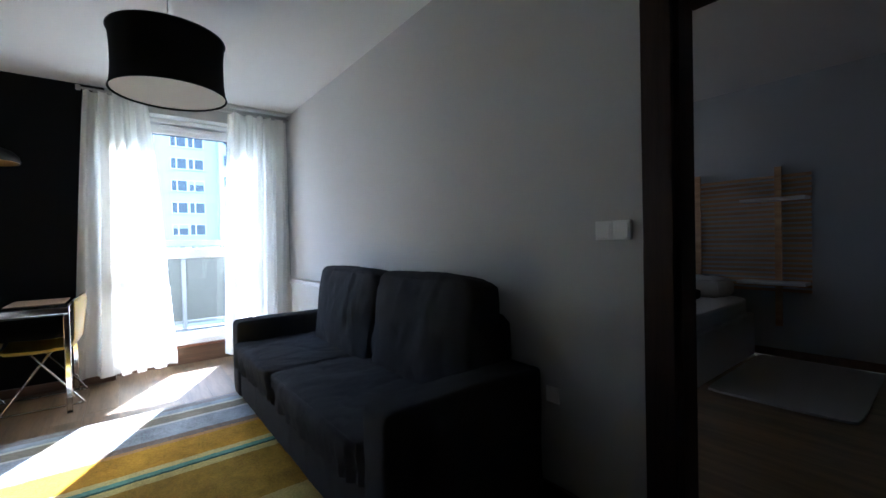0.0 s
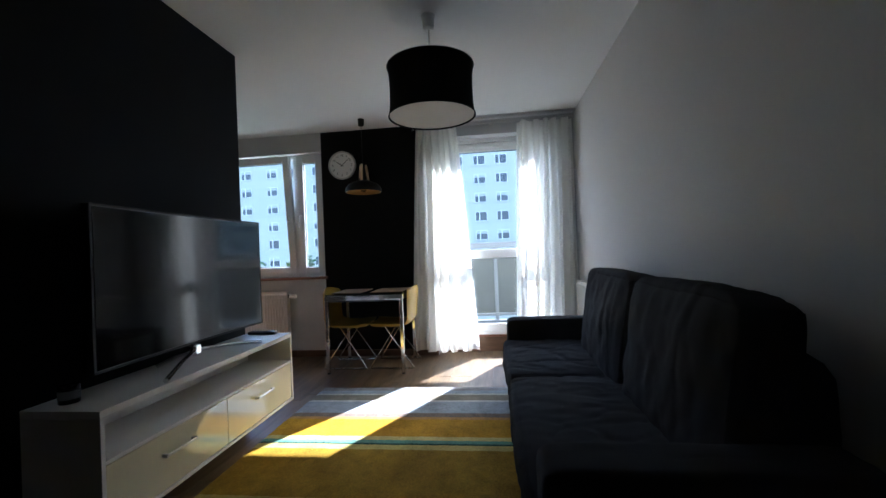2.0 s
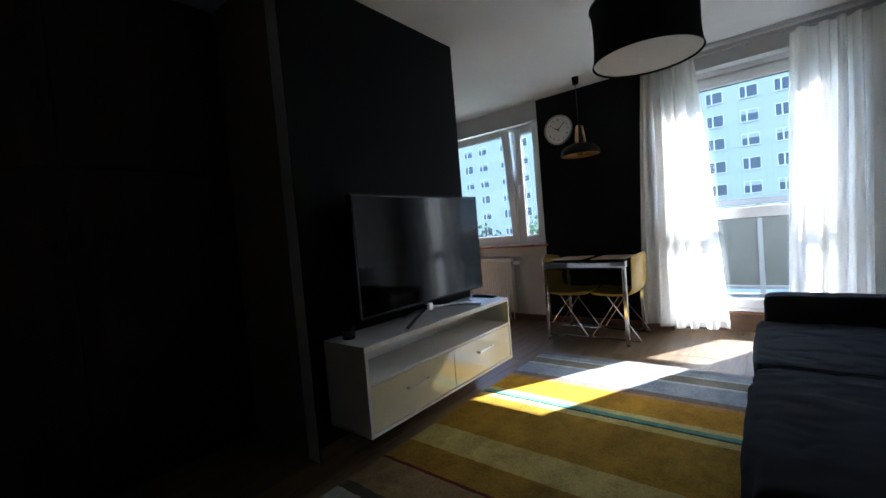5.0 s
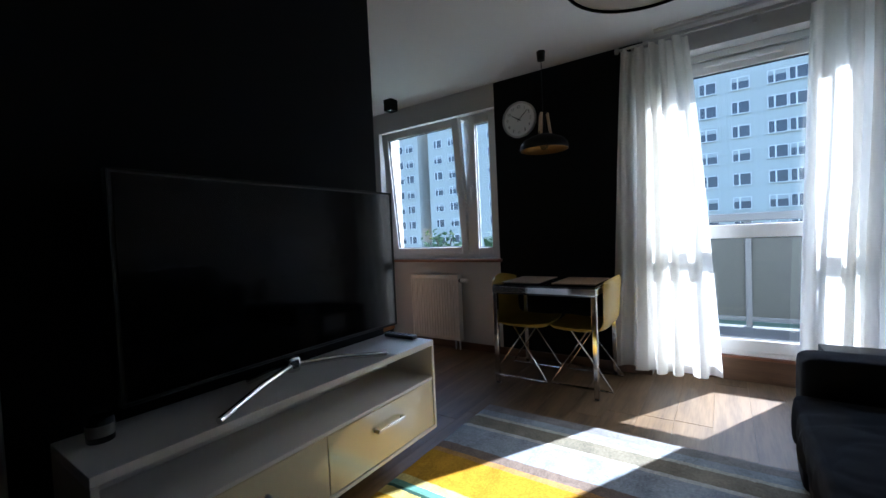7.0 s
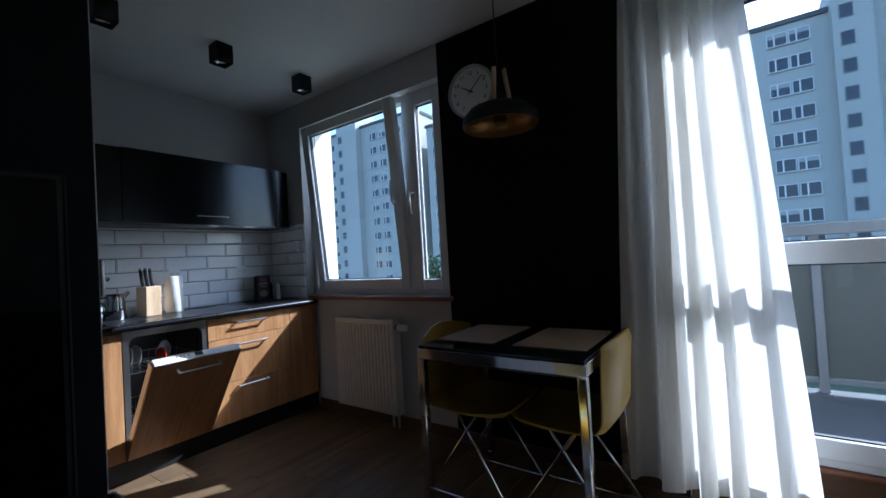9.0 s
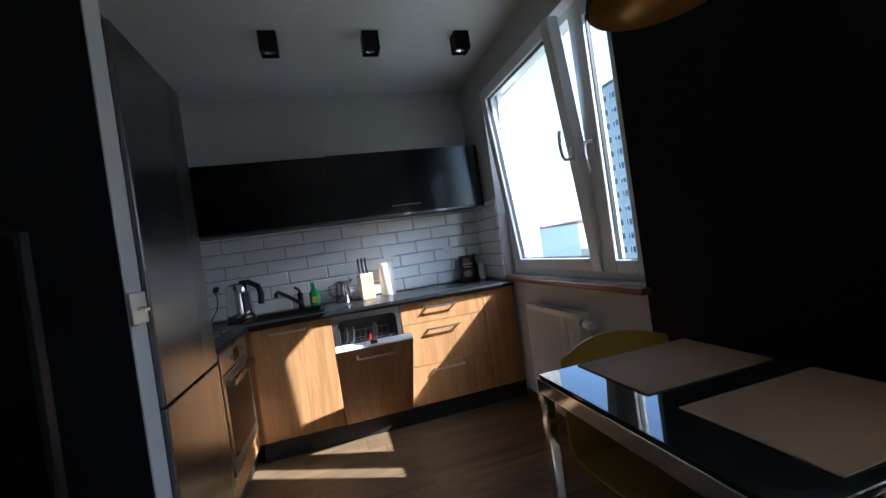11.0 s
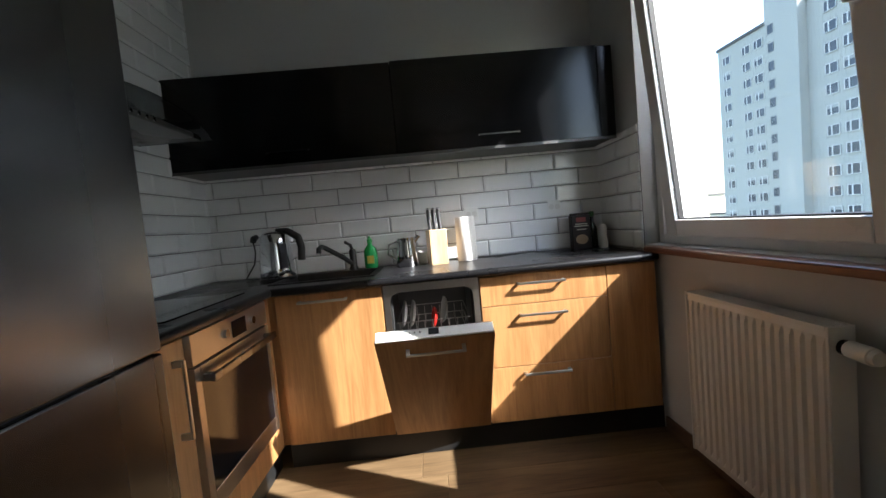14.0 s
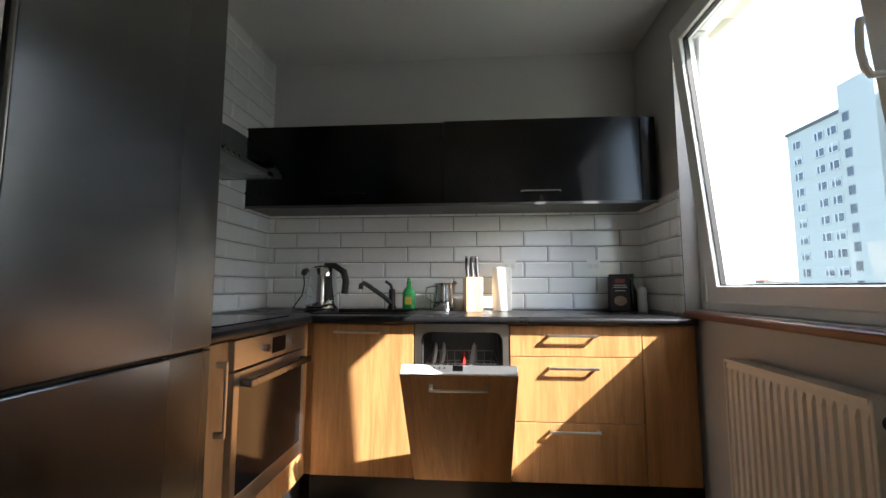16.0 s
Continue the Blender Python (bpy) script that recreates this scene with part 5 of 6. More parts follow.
def upper_cabinets():
    x1, z0, z1 = -2.365, 1.525, 2.008
    for name, y0, y1, dz in (("wall_cabinet", KS + 0.003, 3.665, 0.0), ("wall_cabinet", 3.6662, 4.782, 0.006)):
        t = thing(name, (0, 0, 0), "black gloss wall cabinet with flap door", "cabinet", "black wall cabinets")
        part(t, "carcass", [GLOSSB], boxes((W + 0.002, x1 - 0.02, y0, y1, z0 + 0.002, z1 - 0.002)))
        part(t, "door", [GLOSSB], boxes((x1 - 0.018, x1, y0 + 0.001, y1 - 0.001, z0, z1 + dz), r=0.0015))
        c = (4.11 + 4.335) / 2 if y0 > 3 else 3.09
        # left handle is black: its dimness in shade is put into the colour
        part(t, "handle", [SATIN if y0 > 3 else LAMPB], lambda bm, c=c: boxes((x1 + 0.014, x1 + 0.02, c - 0.112, c + 0.112, 1.584, 1.59, 0.002), (x1 - 0.0005, x1 + 0.0145, c - 0.112, c - 0.104, 1.584, 1.59), (x1 - 0.0005, x1 + 0.0145, c + 0.104, c + 0.112, 1.584, 1.59))(bm))
    t = thing("wall_cabinet", (0, 0, 0), "black narrow end panel of the wall cabinets", "cabinet", "black wall cabinets")
    part(t, "carcass", [GLOSSB], boxes((W + 0.002, x1 - 0.004, 4.786, 4.868, z0, z1), r=0.002))
    # grey bottom board with a front lip, not a lamp
    solid("cabinet_underside", [mat("grey cabinet underside", (0.07, 0.07, 0.07), 0.4, blotch=0.05)], boxes((W + 0.012, x1 - 0.004, KS + 0.012, 4.866, z0 - 0.008, z0 - 0.0005), (x1 - 0.004, x1 + 0.001, KS + 0.012, 4.866, z0 - 0.016, z0 - 0.0005), r=0.001), "grey metal strip and underside of the black wall cabinets", "trim")


upper_cabinets()


def spot(y):
    t = thing("ceiling_spot", (-1.75, y, C), "small black cube ceiling spotlight, switched off", "lamp", "kitchen ceiling spots")
    def cube(bm):
        for r in ((-0.05, 0.05, -0.05, -0.044), (-0.05, 0.05, 0.044, 0.05), (-0.05, -0.044, -0.044, 0.044), (0.044, 0.05, -0.044, 0.044)):
            box(bm, *r, -0.115, -0.0005)
        box(bm, -0.0439, 0.0439, -0.0439, 0.0439, -0.09, -0.001)
    part(t, "housing", [LAMPB], cube)
    part(t, "lens", [CHROME], lambda bm: lathe(bm, [(0.036, -0.1), (0.03, -0.094), (0.012, -0.0905)], 0, 0, 20, cap0=False))


for sy in (3.43, 4.02, 4.61):
    spot(sy)


# things on the worktop
def kettle():
    t = thing("kettle", (-2.47, 2.925, TOP), "polished steel electric kettle with black handle", "kettle")
    t.scale = (1.1, 1.1, 1.03)
    part(t, "body", [CHROME], lambda bm: lathe(bm, [(0.084, 0.018), (0.086, 0.03), (0.082, 0.1), (0.072, 0.2), (0.064, 0.245), (0.055, 0.258), (0.02, 0.268)], 0, 0, 32))
    part(t, "base", [PLASTB], lambda bm: lathe(bm, [(0.092, 0.0), (0.093, 0.01), (0.086, 0.0175)], 0, 0, 32))
    part(t, "spout", [CHROME], lambda bm: tube(bm, [(-0.02, -0.045, 0.2), (-0.02, -0.062, 0.238), (-0.02, -0.068, 0.248)], 0.018, 10))
    part(t, "window", [PLASTB], lambda bm: [box(bm, -0.02, 0.02, -0.006, 0.006, 0.06, 0.2, r=0.004, seg=2), bmesh.ops.transform(bm, matrix=pose(0.055, 0.055, 0, 0, 0, -45), verts=bm.verts)])
    part(t, "handle", [PLASTB], lambda bm: tube(bm, [(0.01, 0.02, 0.262), (0.02, 0.075, 0.262), (0.03, 0.13, 0.225), (0.032, 0.142, 0.17), (0.03, 0.135, 0.10)], 0.019, 10))
    o = thing("wall_socket", (W + 0.009, 2.74, 1.155), "white kitchen wall socket with black plug", "socket")
    part(o, "frame", [PLASTW], boxes((0, 0.010, -0.038, 0.038, -0.04, 0.04), r=0.003, seg=2))
    part(o, "plug", [PLASTB], lambda bm: tube(bm, [(0.010, 0.0, -0.005), (0.045, 0.0, -0.01), (0.055, 0.0, -0.03)], 0.018, 12))
    solid("cable", [PLASTB], lambda bm: tube(bm, [(W + 0.065, 2.74, 1.13), (W + 0.06, 2.745, 1.06), (W + 0.055, 2.73, 0.99), (W + 0.07, 2.70, 0.94), (W + 0.10, 2.69, 0.908), (W + 0.16, 2.76, 0.906), (-2.53, 2.88, 0.906)], 0.004, 6), "thin black kettle cable on the worktop", "cable")


kettle()


def soap():
    g = mat("green washing-up liquid", (0.03, 0.33, 0.09), 0.1, spec=0.6)
    t = thing("soap_bottle", (-2.565, 3.44, TOP + 0.0085), "green washing-up liquid bottle", "bottle")
    t.scale = (0.98, 1.0, 0.92)
    part(t, "body", [g], lambda bm: [lathe(bm, [(0.036, 0), (0.04, 0.01), (0.04, 0.1), (0.034, 0.125), (0.014, 0.15), (0.013, 0.16)], 0, 0, 20), bmesh.ops.scale(bm, vec=(0.65, 1, 1), verts=bm.verts)])
    part(t, "cap", [mat("green plastic", (0.05, 0.42, 0.10), 0.3)], lambda bm: lathe(bm, [(0.016, 0.1605), (0.016, 0.185), (0.007, 0.19), (0.006, 0.205)], 0, 0, 14))
    part(t, "label", [mat("yellow paper label", (0.50, 0.40, 0.06), 0.5, blotch=0.4, grain=0.3, grain_scale=40)], boxes((0.0255, 0.027, -0.02, 0.02, 0.03, 0.08), r=0.0005))


soap()


def jug():
    t = thing("milk_jug", (-2.54, 3.655, TOP), "small steel milk jug", "jug")
    t.scale = (1.25, 1.25, 1.15)
    part(t, "body", [CHROME], lambda bm: lathe(bm, [(0.05, 0.0), (0.053, 0.006), (0.05, 0.07), (0.044, 0.12), (0.046, 0.145), (0.043, 0.145), (0.041, 0.118), (0.046, 0.02)], 0, 0, 28))
    part(t, "spout", [CHROME], lambda bm: tube(bm, [(0, 0.035, 0.12), (0.0, 0.052, 0.142), (0, 0.06, 0.152)], 0.012, 8))
    part(t, "handle", [CHROME], lambda bm: tube(bm, [(0.01, -0.045, 0.13), (0.02, -0.08, 0.12), (0.02, -0.085, 0.07), (0.01, -0.05, 0.04)], 0.005, 8))
    c = thing("white_cup", (-2.60, 3.745, TOP), "small white cup on the worktop", "cup")
    part(c, "body", [PLASTW], lambda bm: lathe(bm, [(0.025, 0), (0.036, 0.03), (0.04, 0.075), (0.037, 0.075), (0.03, 0.02)], 0, 0, 24))


jug()


def knives():
    t = thing("knife_block", (-2.50, 3.833, TOP), "pale wooden knife block with black-handled knives", "knife block", rz=12)
    def block(bm):
        box(bm, -0.055, 0.055, -0.05, 0.05, 0.0, 0.20, r=0.004, seg=2)
        for v in bm.verts:
            v.co.x += -0.12 * v.co.z + (0.03 if v.co.z > 0.1 else 0.0)
    part(t, "block", [PALEW], block)
    def grips(bm):
        for y in (-0.03, 0.0, 0.03):
            tube(bm, [(-0.0, y, 0.198), (-0.018, y, 0.26), (-0.028, y, 0.315)], 0.0105, 8)
    part(t, "knife_handle", [PLASTB], grips)
    part(t, "ferrule", [CHROME], lambda bm: [tube(bm, [(-0.0278, y, 0.314), (-0.030, y, 0.325)], 0.0108, 8) for y in (-0.03, 0.0, 0.03)])


knives()


def towel():
    t = thing("paper_towel", (-2.55, 4.01, TOP), "white paper towel roll standing upright", "paper towel")
    paper = mat("white kitchen paper", (0.80, 0.79, 0.76), 0.95, spec=0.1, grain=0.03, bump=0.6, bump_scale=90)
    def roll(bm):
        lathe(bm, [(0.055, 0.001), (0.058, 0.006), (0.058, 0.255), (0.055, 0.26), (0.02, 0.26), (0.02, 0.2)], 0, 0, 40)
    part(t, "roll", [paper], roll)
    part(t, "core", [MATS], lambda bm: lathe(bm, [(0.0195, 0.2), (0.0195, 0.259)], 0, 0, 20))


towel()


def spices():
    t = thing("coffee_packet", (-2.56, 4.70, TOP), "dark brown coffee packet with a tan picture", "packet", rz=-6)
    dk = mat("dark brown foil", (0.018, 0.008, 0.006), 0.45, spec=0.25, blotch=0.2)
    def packet(bm):
        box(bm, -0.035, 0.035, -0.056, 0.056, 0.0, 0.205, r=0.006, seg=2)
        box(bm, -0.012, 0.012, -0.054, 0.054, 0.2045, 0.218, r=0.003)
    part(t, "packet", [dk], packet)
    def picture(bm):
        lathe(bm, [(0.036, 0.0), (0.036, 0.0012)], 0, 0, 28)
        bmesh.ops.transform(bm, matrix=pose(0.0345, 0, 0.062, 0, 90, 0) @ Matrix.Diagonal((0.8, 1.0, 1.0, 1.0)), verts=bm.verts)
    part(t, "picture", [MATS], picture)
    part(t, "logo", [mat("dull red print", (0.22, 0.03, 0.025), 0.5)], boxes((0.0345, 0.0358, -0.028, 0.028, 0.165, 0.192)))
    part(t, "text_bar", [mat("pale print", (0.42, 0.36, 0.28), 0.5)], boxes(*[(0.0345, 0.0356, -0.04 + q, 0.04 - q, z, z + 0.006) for z, q in ((0.150, 0.006), (0.138, 0.0), (0.118, 0.012))]))
    b = thing("oil_bottle", (-2.60, 4.79, TOP), "small dark green oil bottle", "bottle")
    part(b, "body", [mat("dark green glass", (0.010, 0.03, 0.008), 0.12, spec=0.6)], lambda bm: lathe(bm, [(0.027, 0), (0.029, 0.01), (0.029, 0.12), (0.012, 0.16), (0.012, 0.19)], 0, 0, 20))
    part(b, "cap", [mat("leaf green cap", (0.03, 0.14, 0.02), 0.4)], lambda bm: lathe(bm, [(0.015, 0.1905), (0.015, 0.22), (0.012, 0.222)], 0, 0, 16))
    s = thing("salt_mill", (-2.52, 4.82, TOP), "small white salt shaker on the worktop", "shaker")
    part(s, "body", [PLASTW], lambda bm: lathe(bm, [(0.025, 0), (0.026, 0.04), (0.02, 0.075), (0.024, 0.1), (0.024, 0.12), (0.017, 0.14), (0.006, 0.145)], 0, 0, 20))


spices()


def sockets():
    for y in (4.068, 4.59):
        o = thing("wall_socket", (W + 0.009, y, 1.172), "white double kitchen wall socket", "socket", "kitchen sockets")
        part(o, "frame", [PLASTW], boxes((0, 0.008, -0.042, 0.042, -0.042, 0.042), r=0.003, seg=2))
        for s in (-0.019, 0.019):
            part(o, "outlet", [RADW], lambda bm, s=s: tube(bm, [(0.0075, s, 0), (0.0105, s, 0)], 0.0165, 20))
    k = thing("light_switch", (TV - 0.05, TV_END + 0.0005, 1.178), "metal double switch on the wall end", "light switch")
    part(k, "frame", [SATIN], boxes((-0.051, 0.049, 0, 0.009, -0.046, 0.046), r=0.003, seg=2))
    part(k, "toggle", [CHROME], lambda bm: [tube(bm, [(x, 0.008, 0.0), (x, 0.026, -0.008)], 0.005, 8) for x in (-0.014, 0.014)])


sockets()


# ---- outside ----
GROUND = mat("dry grass and paving", (0.12, 0.14, 0.07), 0.95, blotch=0.3, grain=0.2, grain_scale=3)
solid("ground", [GROUND], boxes((-1500, 1500, OUT + 3, 2500, -10.2, -10)), "grass and paths far below the windows", "ground", kind="structure")
FACADE = mat("pale panel facade", (0.43, 0.418, 0.372), 0.85, blotch=0.05, grain=0.05, grain_scale=2)
RIBBED = mat("ribbed pale cladding", (0.45, 0.437, 0.39), 0.85, blotch=0.05)
DARKGL = mat("dark far window glass", (0.07, 0.077, 0.09), 0.2, spec=0.25, blotch=0.3)
BLIND = mat("pale blind", (0.38, 0.375, 0.35), 0.8)
FARW = mat("white far window frame", (0.68, 0.66, 0.63), 0.5)


def far_window():
    """One two-light window of the tower block, about 1.9 m wide, facing -y."""
    bm = bmesh.new()
    box(bm, -0.95, 0.95, -0.02, 0.10, -0.75, 0.75, mi=0)
    for r in frame_rows(-0.98, 0.98, -0.10, 0.02, -0.78, 0.78, 0.085):
        box(bm, *r, mi=1)
    box(bm, -0.34, -0.18, -0.09, 0.02, -0.7, 0.7, mi=1)
    box(bm, -1.0, 1.0, -0.13, 0.02, -0.83, -0.785, mi=2)
    shrink = lambda b: bmesh.ops.scale(b, vec=(0.86, 1, 0.88), verts=b.verts)
    shrink(bm)
    me1 = mesh_of("window", bm, [DARKGL, FARW, FACADE])
    bm = bmesh.new()
    box(bm, -0.95, 0.95, -0.02, 0.10, -0.75, 0.75, mi=0)
    box(bm, -0.2, 0.9, -0.04, 0.0, 0.2, 0.72, mi=3)
    box(bm, -0.9, -0.32, -0.04, 0.0, 0.2, 0.72, mi=3)
    for r in frame_rows(-0.98, 0.98, -0.10, 0.02, -0.78, 0.78, 0.085):
        box(bm, *r, mi=1)
    box(bm, -0.34, -0.18, -0.09, 0.02, -0.7, 0.7, mi=1)
    box(bm, -1.0, 1.0, -0.13, 0.02, -0.83, -0.785, mi=2)
    shrink(bm)
    me2 = mesh_of("window", bm, [DARKGL, FARW, FACADE, BLIND])
    bm = bmesh.new()
    box(bm, -0.42, 0.42, -0.01, 0.3, -0.6, 0.6, mi=0)
    for r in frame_rows(-0.5, 0.5, -0.06, 0.02, -0.68, 0.68, 0.08):
        box(bm, *r, mi=1)
    me3 = mesh_of("window", bm, [DARKGL, RAILM])
    return me1, me2, me3


def tower(x0, x1, y, top, cols, stairs, label, ribbed=()):
    rnd = random.Random(int(x0 * 10))
    t = thing("apartment_block", ((x0 + x1) / 2, y, -10), label, "building", "apartment blocks")
    cx = (x0 + x1) / 2
    h = top + 10
    part(t, "wall", [FACADE], boxes((x0 - cx, x1 - cx, 0, 12, 0, h)))
    part(t, "roof", [CONC], boxes((x0 - cx - 0.2, x1 - cx + 0.2, -0.2, 12.2, h, h + 0.5)))
    for a, b, extra in stairs:
        part(t, "stair_tower", [FACADE], boxes((a - cx, b - cx, -1.3, 4, 0, h + extra)))
    for a, b in ribbed:
        def ribs(bm, a=a, b=b):
            n = int((b - a) / 0.55)
            for k in range(n):
                x = a - cx + (b - a) * k / n
                box(bm, x, x + 0.33, -0.022, 0.0, 0, h)
        tagged(part(t, "rib", [RIBBED], ribs), kind="stuff")
    m1, m2, m3 = far_window()
    z = 13.35 + 2.66 * int((h - 14.6) / 2.66)
    while z > 2:
        for c in cols:
            ob = new("window", rnd.choice((m1, m1, m2)))
            ob.parent = t
            ob.location = (c - cx, -0.07 if any(a < c < b for a, b in ribbed) else -0.01, z)
        for a, b, extra in stairs:
            ob = new("window", m3)
            ob.parent = t
            ob.location = (a - cx + 1.0, -1.31, z + 0.6)
        z -= 2.66
    return t


tower(-72.5, -42.2, 58, 26.8, (-70.5, -66.2, -63.8, -52.3, -49.9, -46.2, -43.9), ((-61.0, -55.6, 3.4),), "pale nine-storey concrete apartment block with white windows", ((-55.4, -42.4),))
tower(-40.2, 24.0, 58.4, 23.4, (-38.2, -35.3, -31.2, -28.0, -24.0, -21.6, -17.5, -14.6, -11.0, -8.0, -3.2, 0.0, 3.05, 6.25, 8.05, 15.2, 18.0, 21.0), ((10.35, 13.2, 2.5),), "pale apartment block with white windows and a stair tower", ((-24.9, 9.2),))
tower(25.0, 52.0, 58, 25, (28, 31, 37, 40, 46, 49), ((33, 35.5, 3),), "pale apartment block further along the street")


def low_block(x0, x1, y0, y1, z1, label, glazed=True):
    t = thing("low_building", ((x0 + x1) / 2, y0, -10), label, "building", "low buildings")
    w = (x1 - x0) / 2
    part(t, "wall", [PLAST], boxes((-w, w, 0, y1 - y0, 0, z1 + 10)))
    part(t, "roof", [CONC], boxes((-w - 0.3, w + 0.3, -0.3, y1 - y0 + 0.3, z1 + 10, z1 + 10.4)))
    def wins(bm):
        for i in range(int(2 * w / 3)):
            for z in (2, 5, 8):
                if z < z1 + 9:
                    box(bm, -w + 1 + i * 3, -w + 2.4 + i * 3, -0.06, 0.02, z, z + 1.4)
    if glazed:
        tagged(part(t, "window", [DARKGL], wins), kind="stuff")


low_block(-121, -98.5, 70, 85, 2.0, "long low pale building with a blank wall", False)
low_block(-96.5, -84, 72, 86, -2.6, "low pale building with windows")


LEAF = mat("green leaves", (0.045, 0.085, 0.022), 0.7, blotch=0.3, grain=0.3, grain_scale=4)
BARK = mat("bark", (0.06, 0.045, 0.03), 0.9, grain=0.3)


def tree(x, y, top, spread, seed, leaves=900):
    rnd = random.Random(seed)
    t = thing("tree", (x, y, -10), "leafy green tree below the windows", "tree", "trees outside")
    h = top + 10
    limbs = []
    def wooden(bm):
        tube(bm, [(0, 0, 0), (0.1, 0, h * 0.4), (0, 0.1, h * 0.8)], 0.16, 8)
        for k in range(12):
            a, z = rnd.uniform(0, 6.28), rnd.uniform(0.4, 0.8) * h
            r = spread * rnd.uniform(0.5, 0.95)
            e = Vector((r * math.cos(a), r * math.sin(a), z + rnd.uniform(0.6, 0.25 * h)))
            limbs.append((Vector((0, 0, z)), e))
            tube(bm, [(0, 0, z), Vector((0, 0, z)).lerp(e, 0.5) + Vector((0, 0, 0.3)), e], 0.05, 5)
    part(t, "trunk", [BARK], wooden)
    def crown(bm):
        for _ in range(leaves):
            a, b = rnd.choice(limbs)
            c = a.lerp(b, rnd.uniform(0.45, 1.1)) + Vector([rnd.gauss(0, spread * 0.16) for _ in range(3)])
            if c.z > h:
                continue
            u = Vector([rnd.uniform(-1, 1) for _ in range(3)]).normalized()
            w = u.orthogonal().normalized()
            s = rnd.uniform(0.10, 0.24)
            vs = [bm.verts.new(c + p) for p in (-u * s, w * s * 0.5, u * s, -w * s * 0.5)]
            bm.faces.new(vs)
    tagged(part(t, "leaf", [LEAF], crown), kind="stuff")


tree(-10.2, 22, 2.9, 1.8, 1)
tree(-14.3, 24, 1.6, 1.8, 2)
tree(-24, 30, -0.6, 2.8, 3)
for k in range(10):
    tree(-276 + 8 * k + 3 * (k % 3), 150 + 7 * (k % 4), 3.5 + (k * 7 % 3), 5.0, 10 + k, 700)


ROOFT = mat("red clay roof", (0.20, 0.075, 0.045), 0.85, blotch=0.2, grain=0.2, grain_scale=1.5)


def far_house(x, y, w, d, eaves, ridge):
    """A gabled house far off, its ridge along x."""
    t = thing("house", (x, y, -10), "distant house with a red clay gable roof", "house", "distant houses")
    def gable(bm):
        a, b = w / 2 + 0.4, d / 2 + 0.4
        e, r = eaves + 10, ridge + 10
        vs = [bm.verts.new(p) for p in ((-a, -b, e), (a, -b, e), (a, b, e), (-a, b, e), (-a, 0, r), (a, 0, r))]
        for f in ((0, 1, 5, 4), (2, 3, 4, 5), (0, 4, 3), (1, 2, 5), (0, 3, 2, 1)):
            bm.faces.new([vs[k] for k in f])
    part(t, "wall", [PLAST], boxes((-w / 2, w / 2, -d / 2, d / 2, 0, eaves + 9.98)))
    part(t, "roof", [ROOFT], gable)
    for q in (-0.3, 0.0, 0.3):
        part(t, "window", [DARKGL], boxes((q * w - 0.8, q * w + 0.8, -d / 2 - 0.05, -d / 2 + 0.05, eaves + 7.2, eaves + 8.8)))


for hx, hy, hw, he in ((-262, 142, 26, 1.2), (-233, 143, 20, 0.6), (-211, 141, 18, 1.0)):
    far_house(hx, hy, hw, 12, he, he + 3.6)


# ---- wall tiles and floor planks ----
def tile_mesh(w, h):
    """A bevelled wall tile lying in the x-z plane, its face towards -y, with one corner at the origin."""
    bm = bmesh.new()
    g, b = 0.0018, min(0.009, w / 4)
    lo = [bm.verts.new(p) for p in ((g, 0, g), (w - g, 0, g), (w - g, 0, h - g), (g, 0, h - g))]
    md = [bm.verts.new((v.co.x, -0.004, v.co.z)) for v in lo]
    hi = [bm.verts.new(p) for p in ((g + b, -0.0115, g + b), (w - g - b, -0.0115, g + b), (w - g - b, -0.0115, h - g - b), (g + b, -0.0115, h - g - b))]
    for a, c in ((lo, md), (md, hi)):
        for k in range(4):
            bm.faces.new((a[k], a[(k + 1) % 4], c[(k + 1) % 4], c[k]))
    bm.faces.new(hi)
    bm.faces.new(list(reversed(lo)))
    return mesh_of("tile", bm, [TILE])


TILE_KEEP = {}


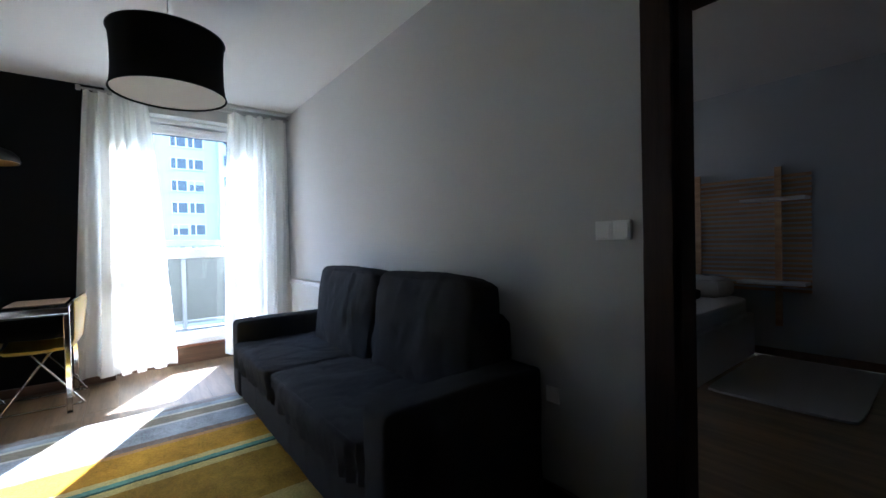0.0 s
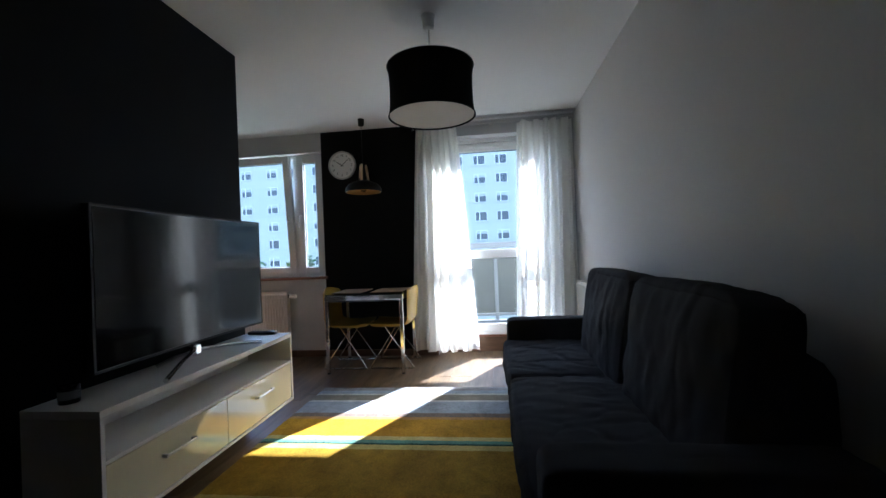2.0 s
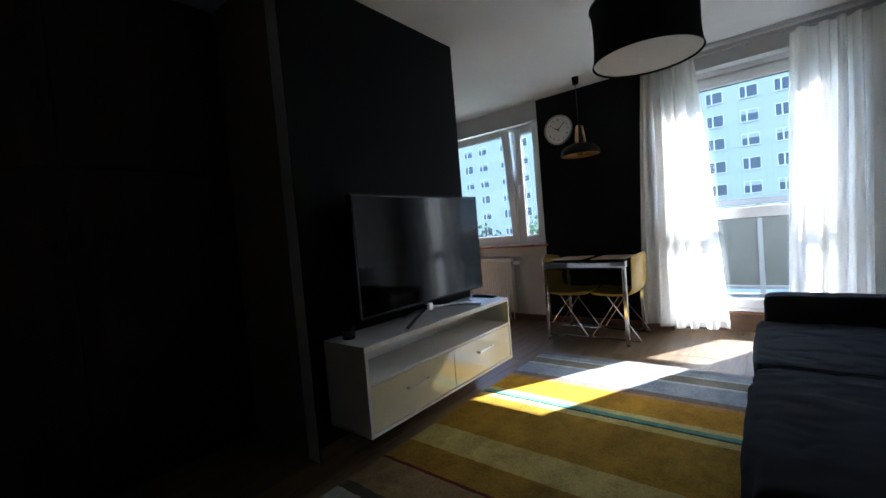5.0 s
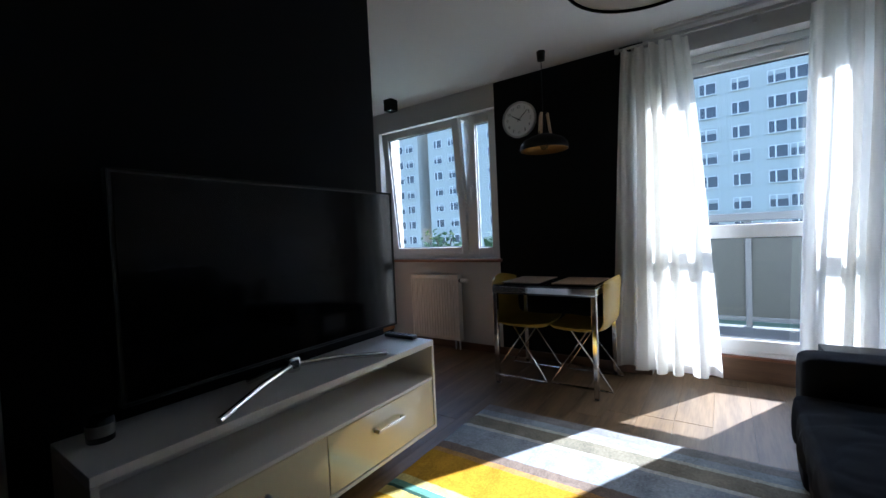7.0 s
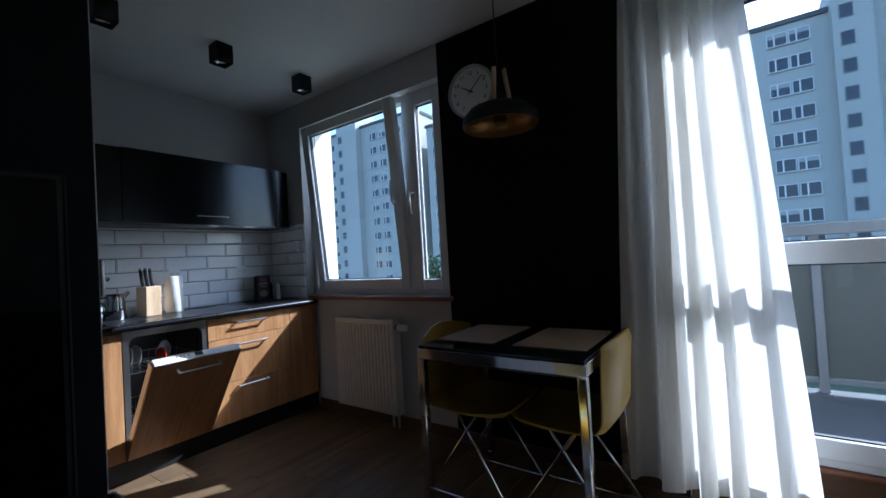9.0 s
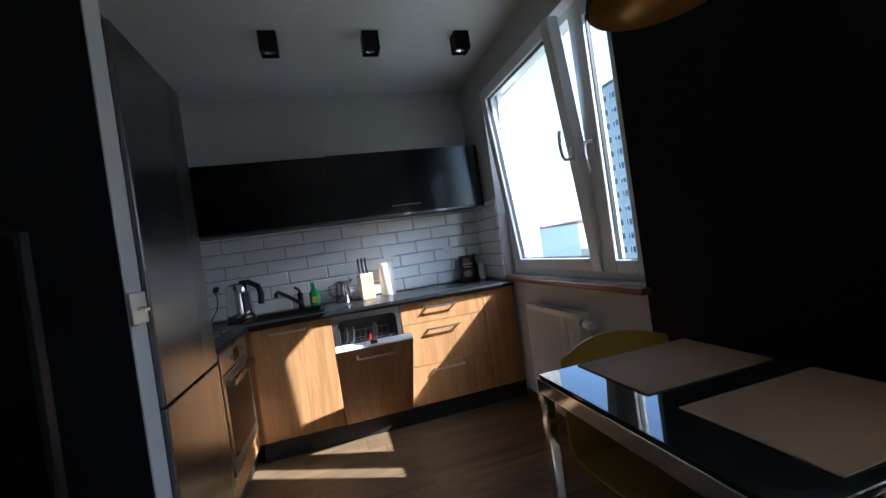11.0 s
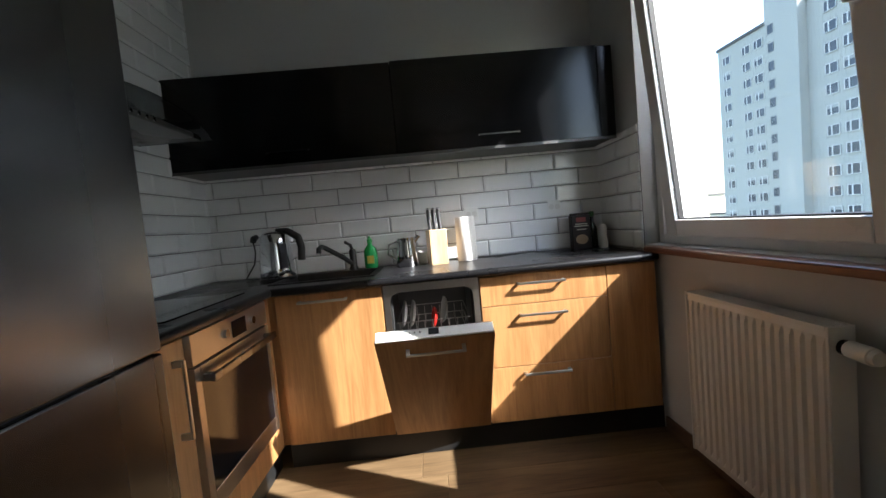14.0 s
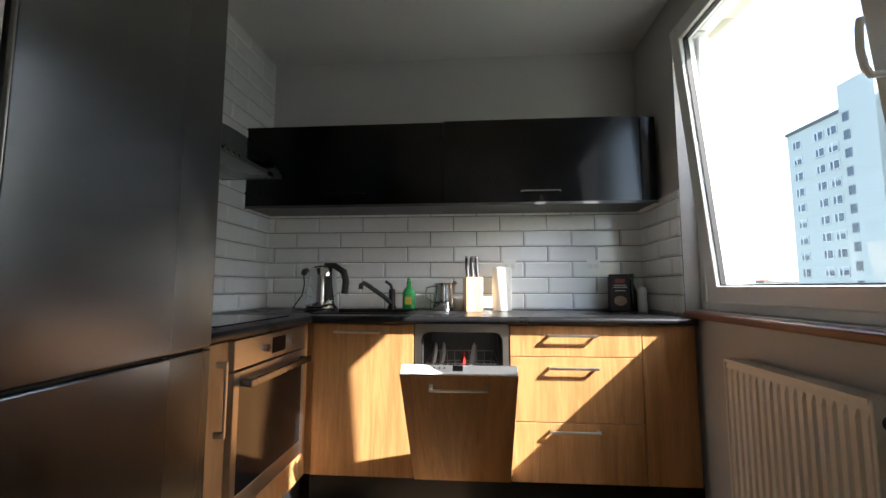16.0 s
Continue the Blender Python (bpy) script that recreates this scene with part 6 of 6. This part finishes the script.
def tiled(name, m, length, z0, z1, start, label):
    """Half-bond rows of 30 x 10 cm tiles on a wall; m takes x along the wall and -y out of it."""
    bed = bmesh.new()
    box(bed, 0, length, -0.003, 0.0, z0, z1)
    wall = new(name, mesh_of(name, bed, [GROUT]))
    wall.matrix_basis = m
    tagged(wall, label, "wall tiles", kind="structure")
    z, row = z0, 0
    while z < z1 - 0.01:
        h = min(0.1, z1 - z)
        x = -start - (0.15 if row % 2 else 0.0)
        while x < length - 0.004:
            a, b = max(x, 0), min(x + 0.3, length)
            if b - a > 0.012:
                key = (round(b - a, 3), round(h, 3))
                if key not in TILE_KEEP:
                    TILE_KEEP[key] = tile_mesh(*key)
                ob = new("tile", TILE_KEEP[key])
                ob.parent = wall
                ob.matrix_basis = Matrix.Translation((a, -0.0032, z)) @ Euler((random.uniform(-0.003, 0.003), 0, random.uniform(-0.002, 0.002))).to_matrix().to_4x4()
            x += 0.3
        z, row = z + 0.1, row + 1


tiled("tiles_back", Matrix.Translation((W, KS, 0)) @ Matrix.Rotation(radians(90), 4, "Z"), N - KS, TOP + 0.002, 1.545, 0.10, "glossy white metro tiles above the worktop")
tiled("tiles_hob", Matrix.Translation((-1.20, KS, 0)) @ Matrix.Rotation(radians(180), 4, "Z"), -1.20 - W, TOP + 0.002, C, 0.05, "glossy white metro tiles up to the ceiling")
tiled("tiles_side", Matrix.Translation((W, N, 0)), KW[0] - W - 0.002, TOP + 0.002, 1.545, 0.2, "glossy white metro tiles beside the window")


def planks():
    w, length = 0.193, 1.285
    bm = bmesh.new()
    box(bm, 0, 1, 0, 1, -0.0078, 0.0, r=0.0)
    bmesh.ops.bevel(bm, geom=[e for e in bm.edges if all(v.co.z > -0.001 for v in e.verts)], offset=0.0016, segments=1, affect="EDGES")
    me = mesh_of("plank", bm, [LAMIN])
    rnd = random.Random(4)
    x, i = W, 0
    while x < E + 0.1:
        y = -1.28 - rnd.uniform(0, length)
        x1 = min(x + w, E + 0.12)
        while y < N + 0.14:
            a, b = max(y, -1.28 if x1 > -1.85 else TV_START), min(y + length, N + 0.14)
            if b > a + 0.02:
                ob = new("plank", me)
                ob.parent = floor
                ob.location = Vector((x + 0.0004, a + 0.0004, 0)) - floor.location
                ob.scale = (x1 - x - 0.0008, b - a - 0.0008, 1)
            y += length
        x += w


planks()
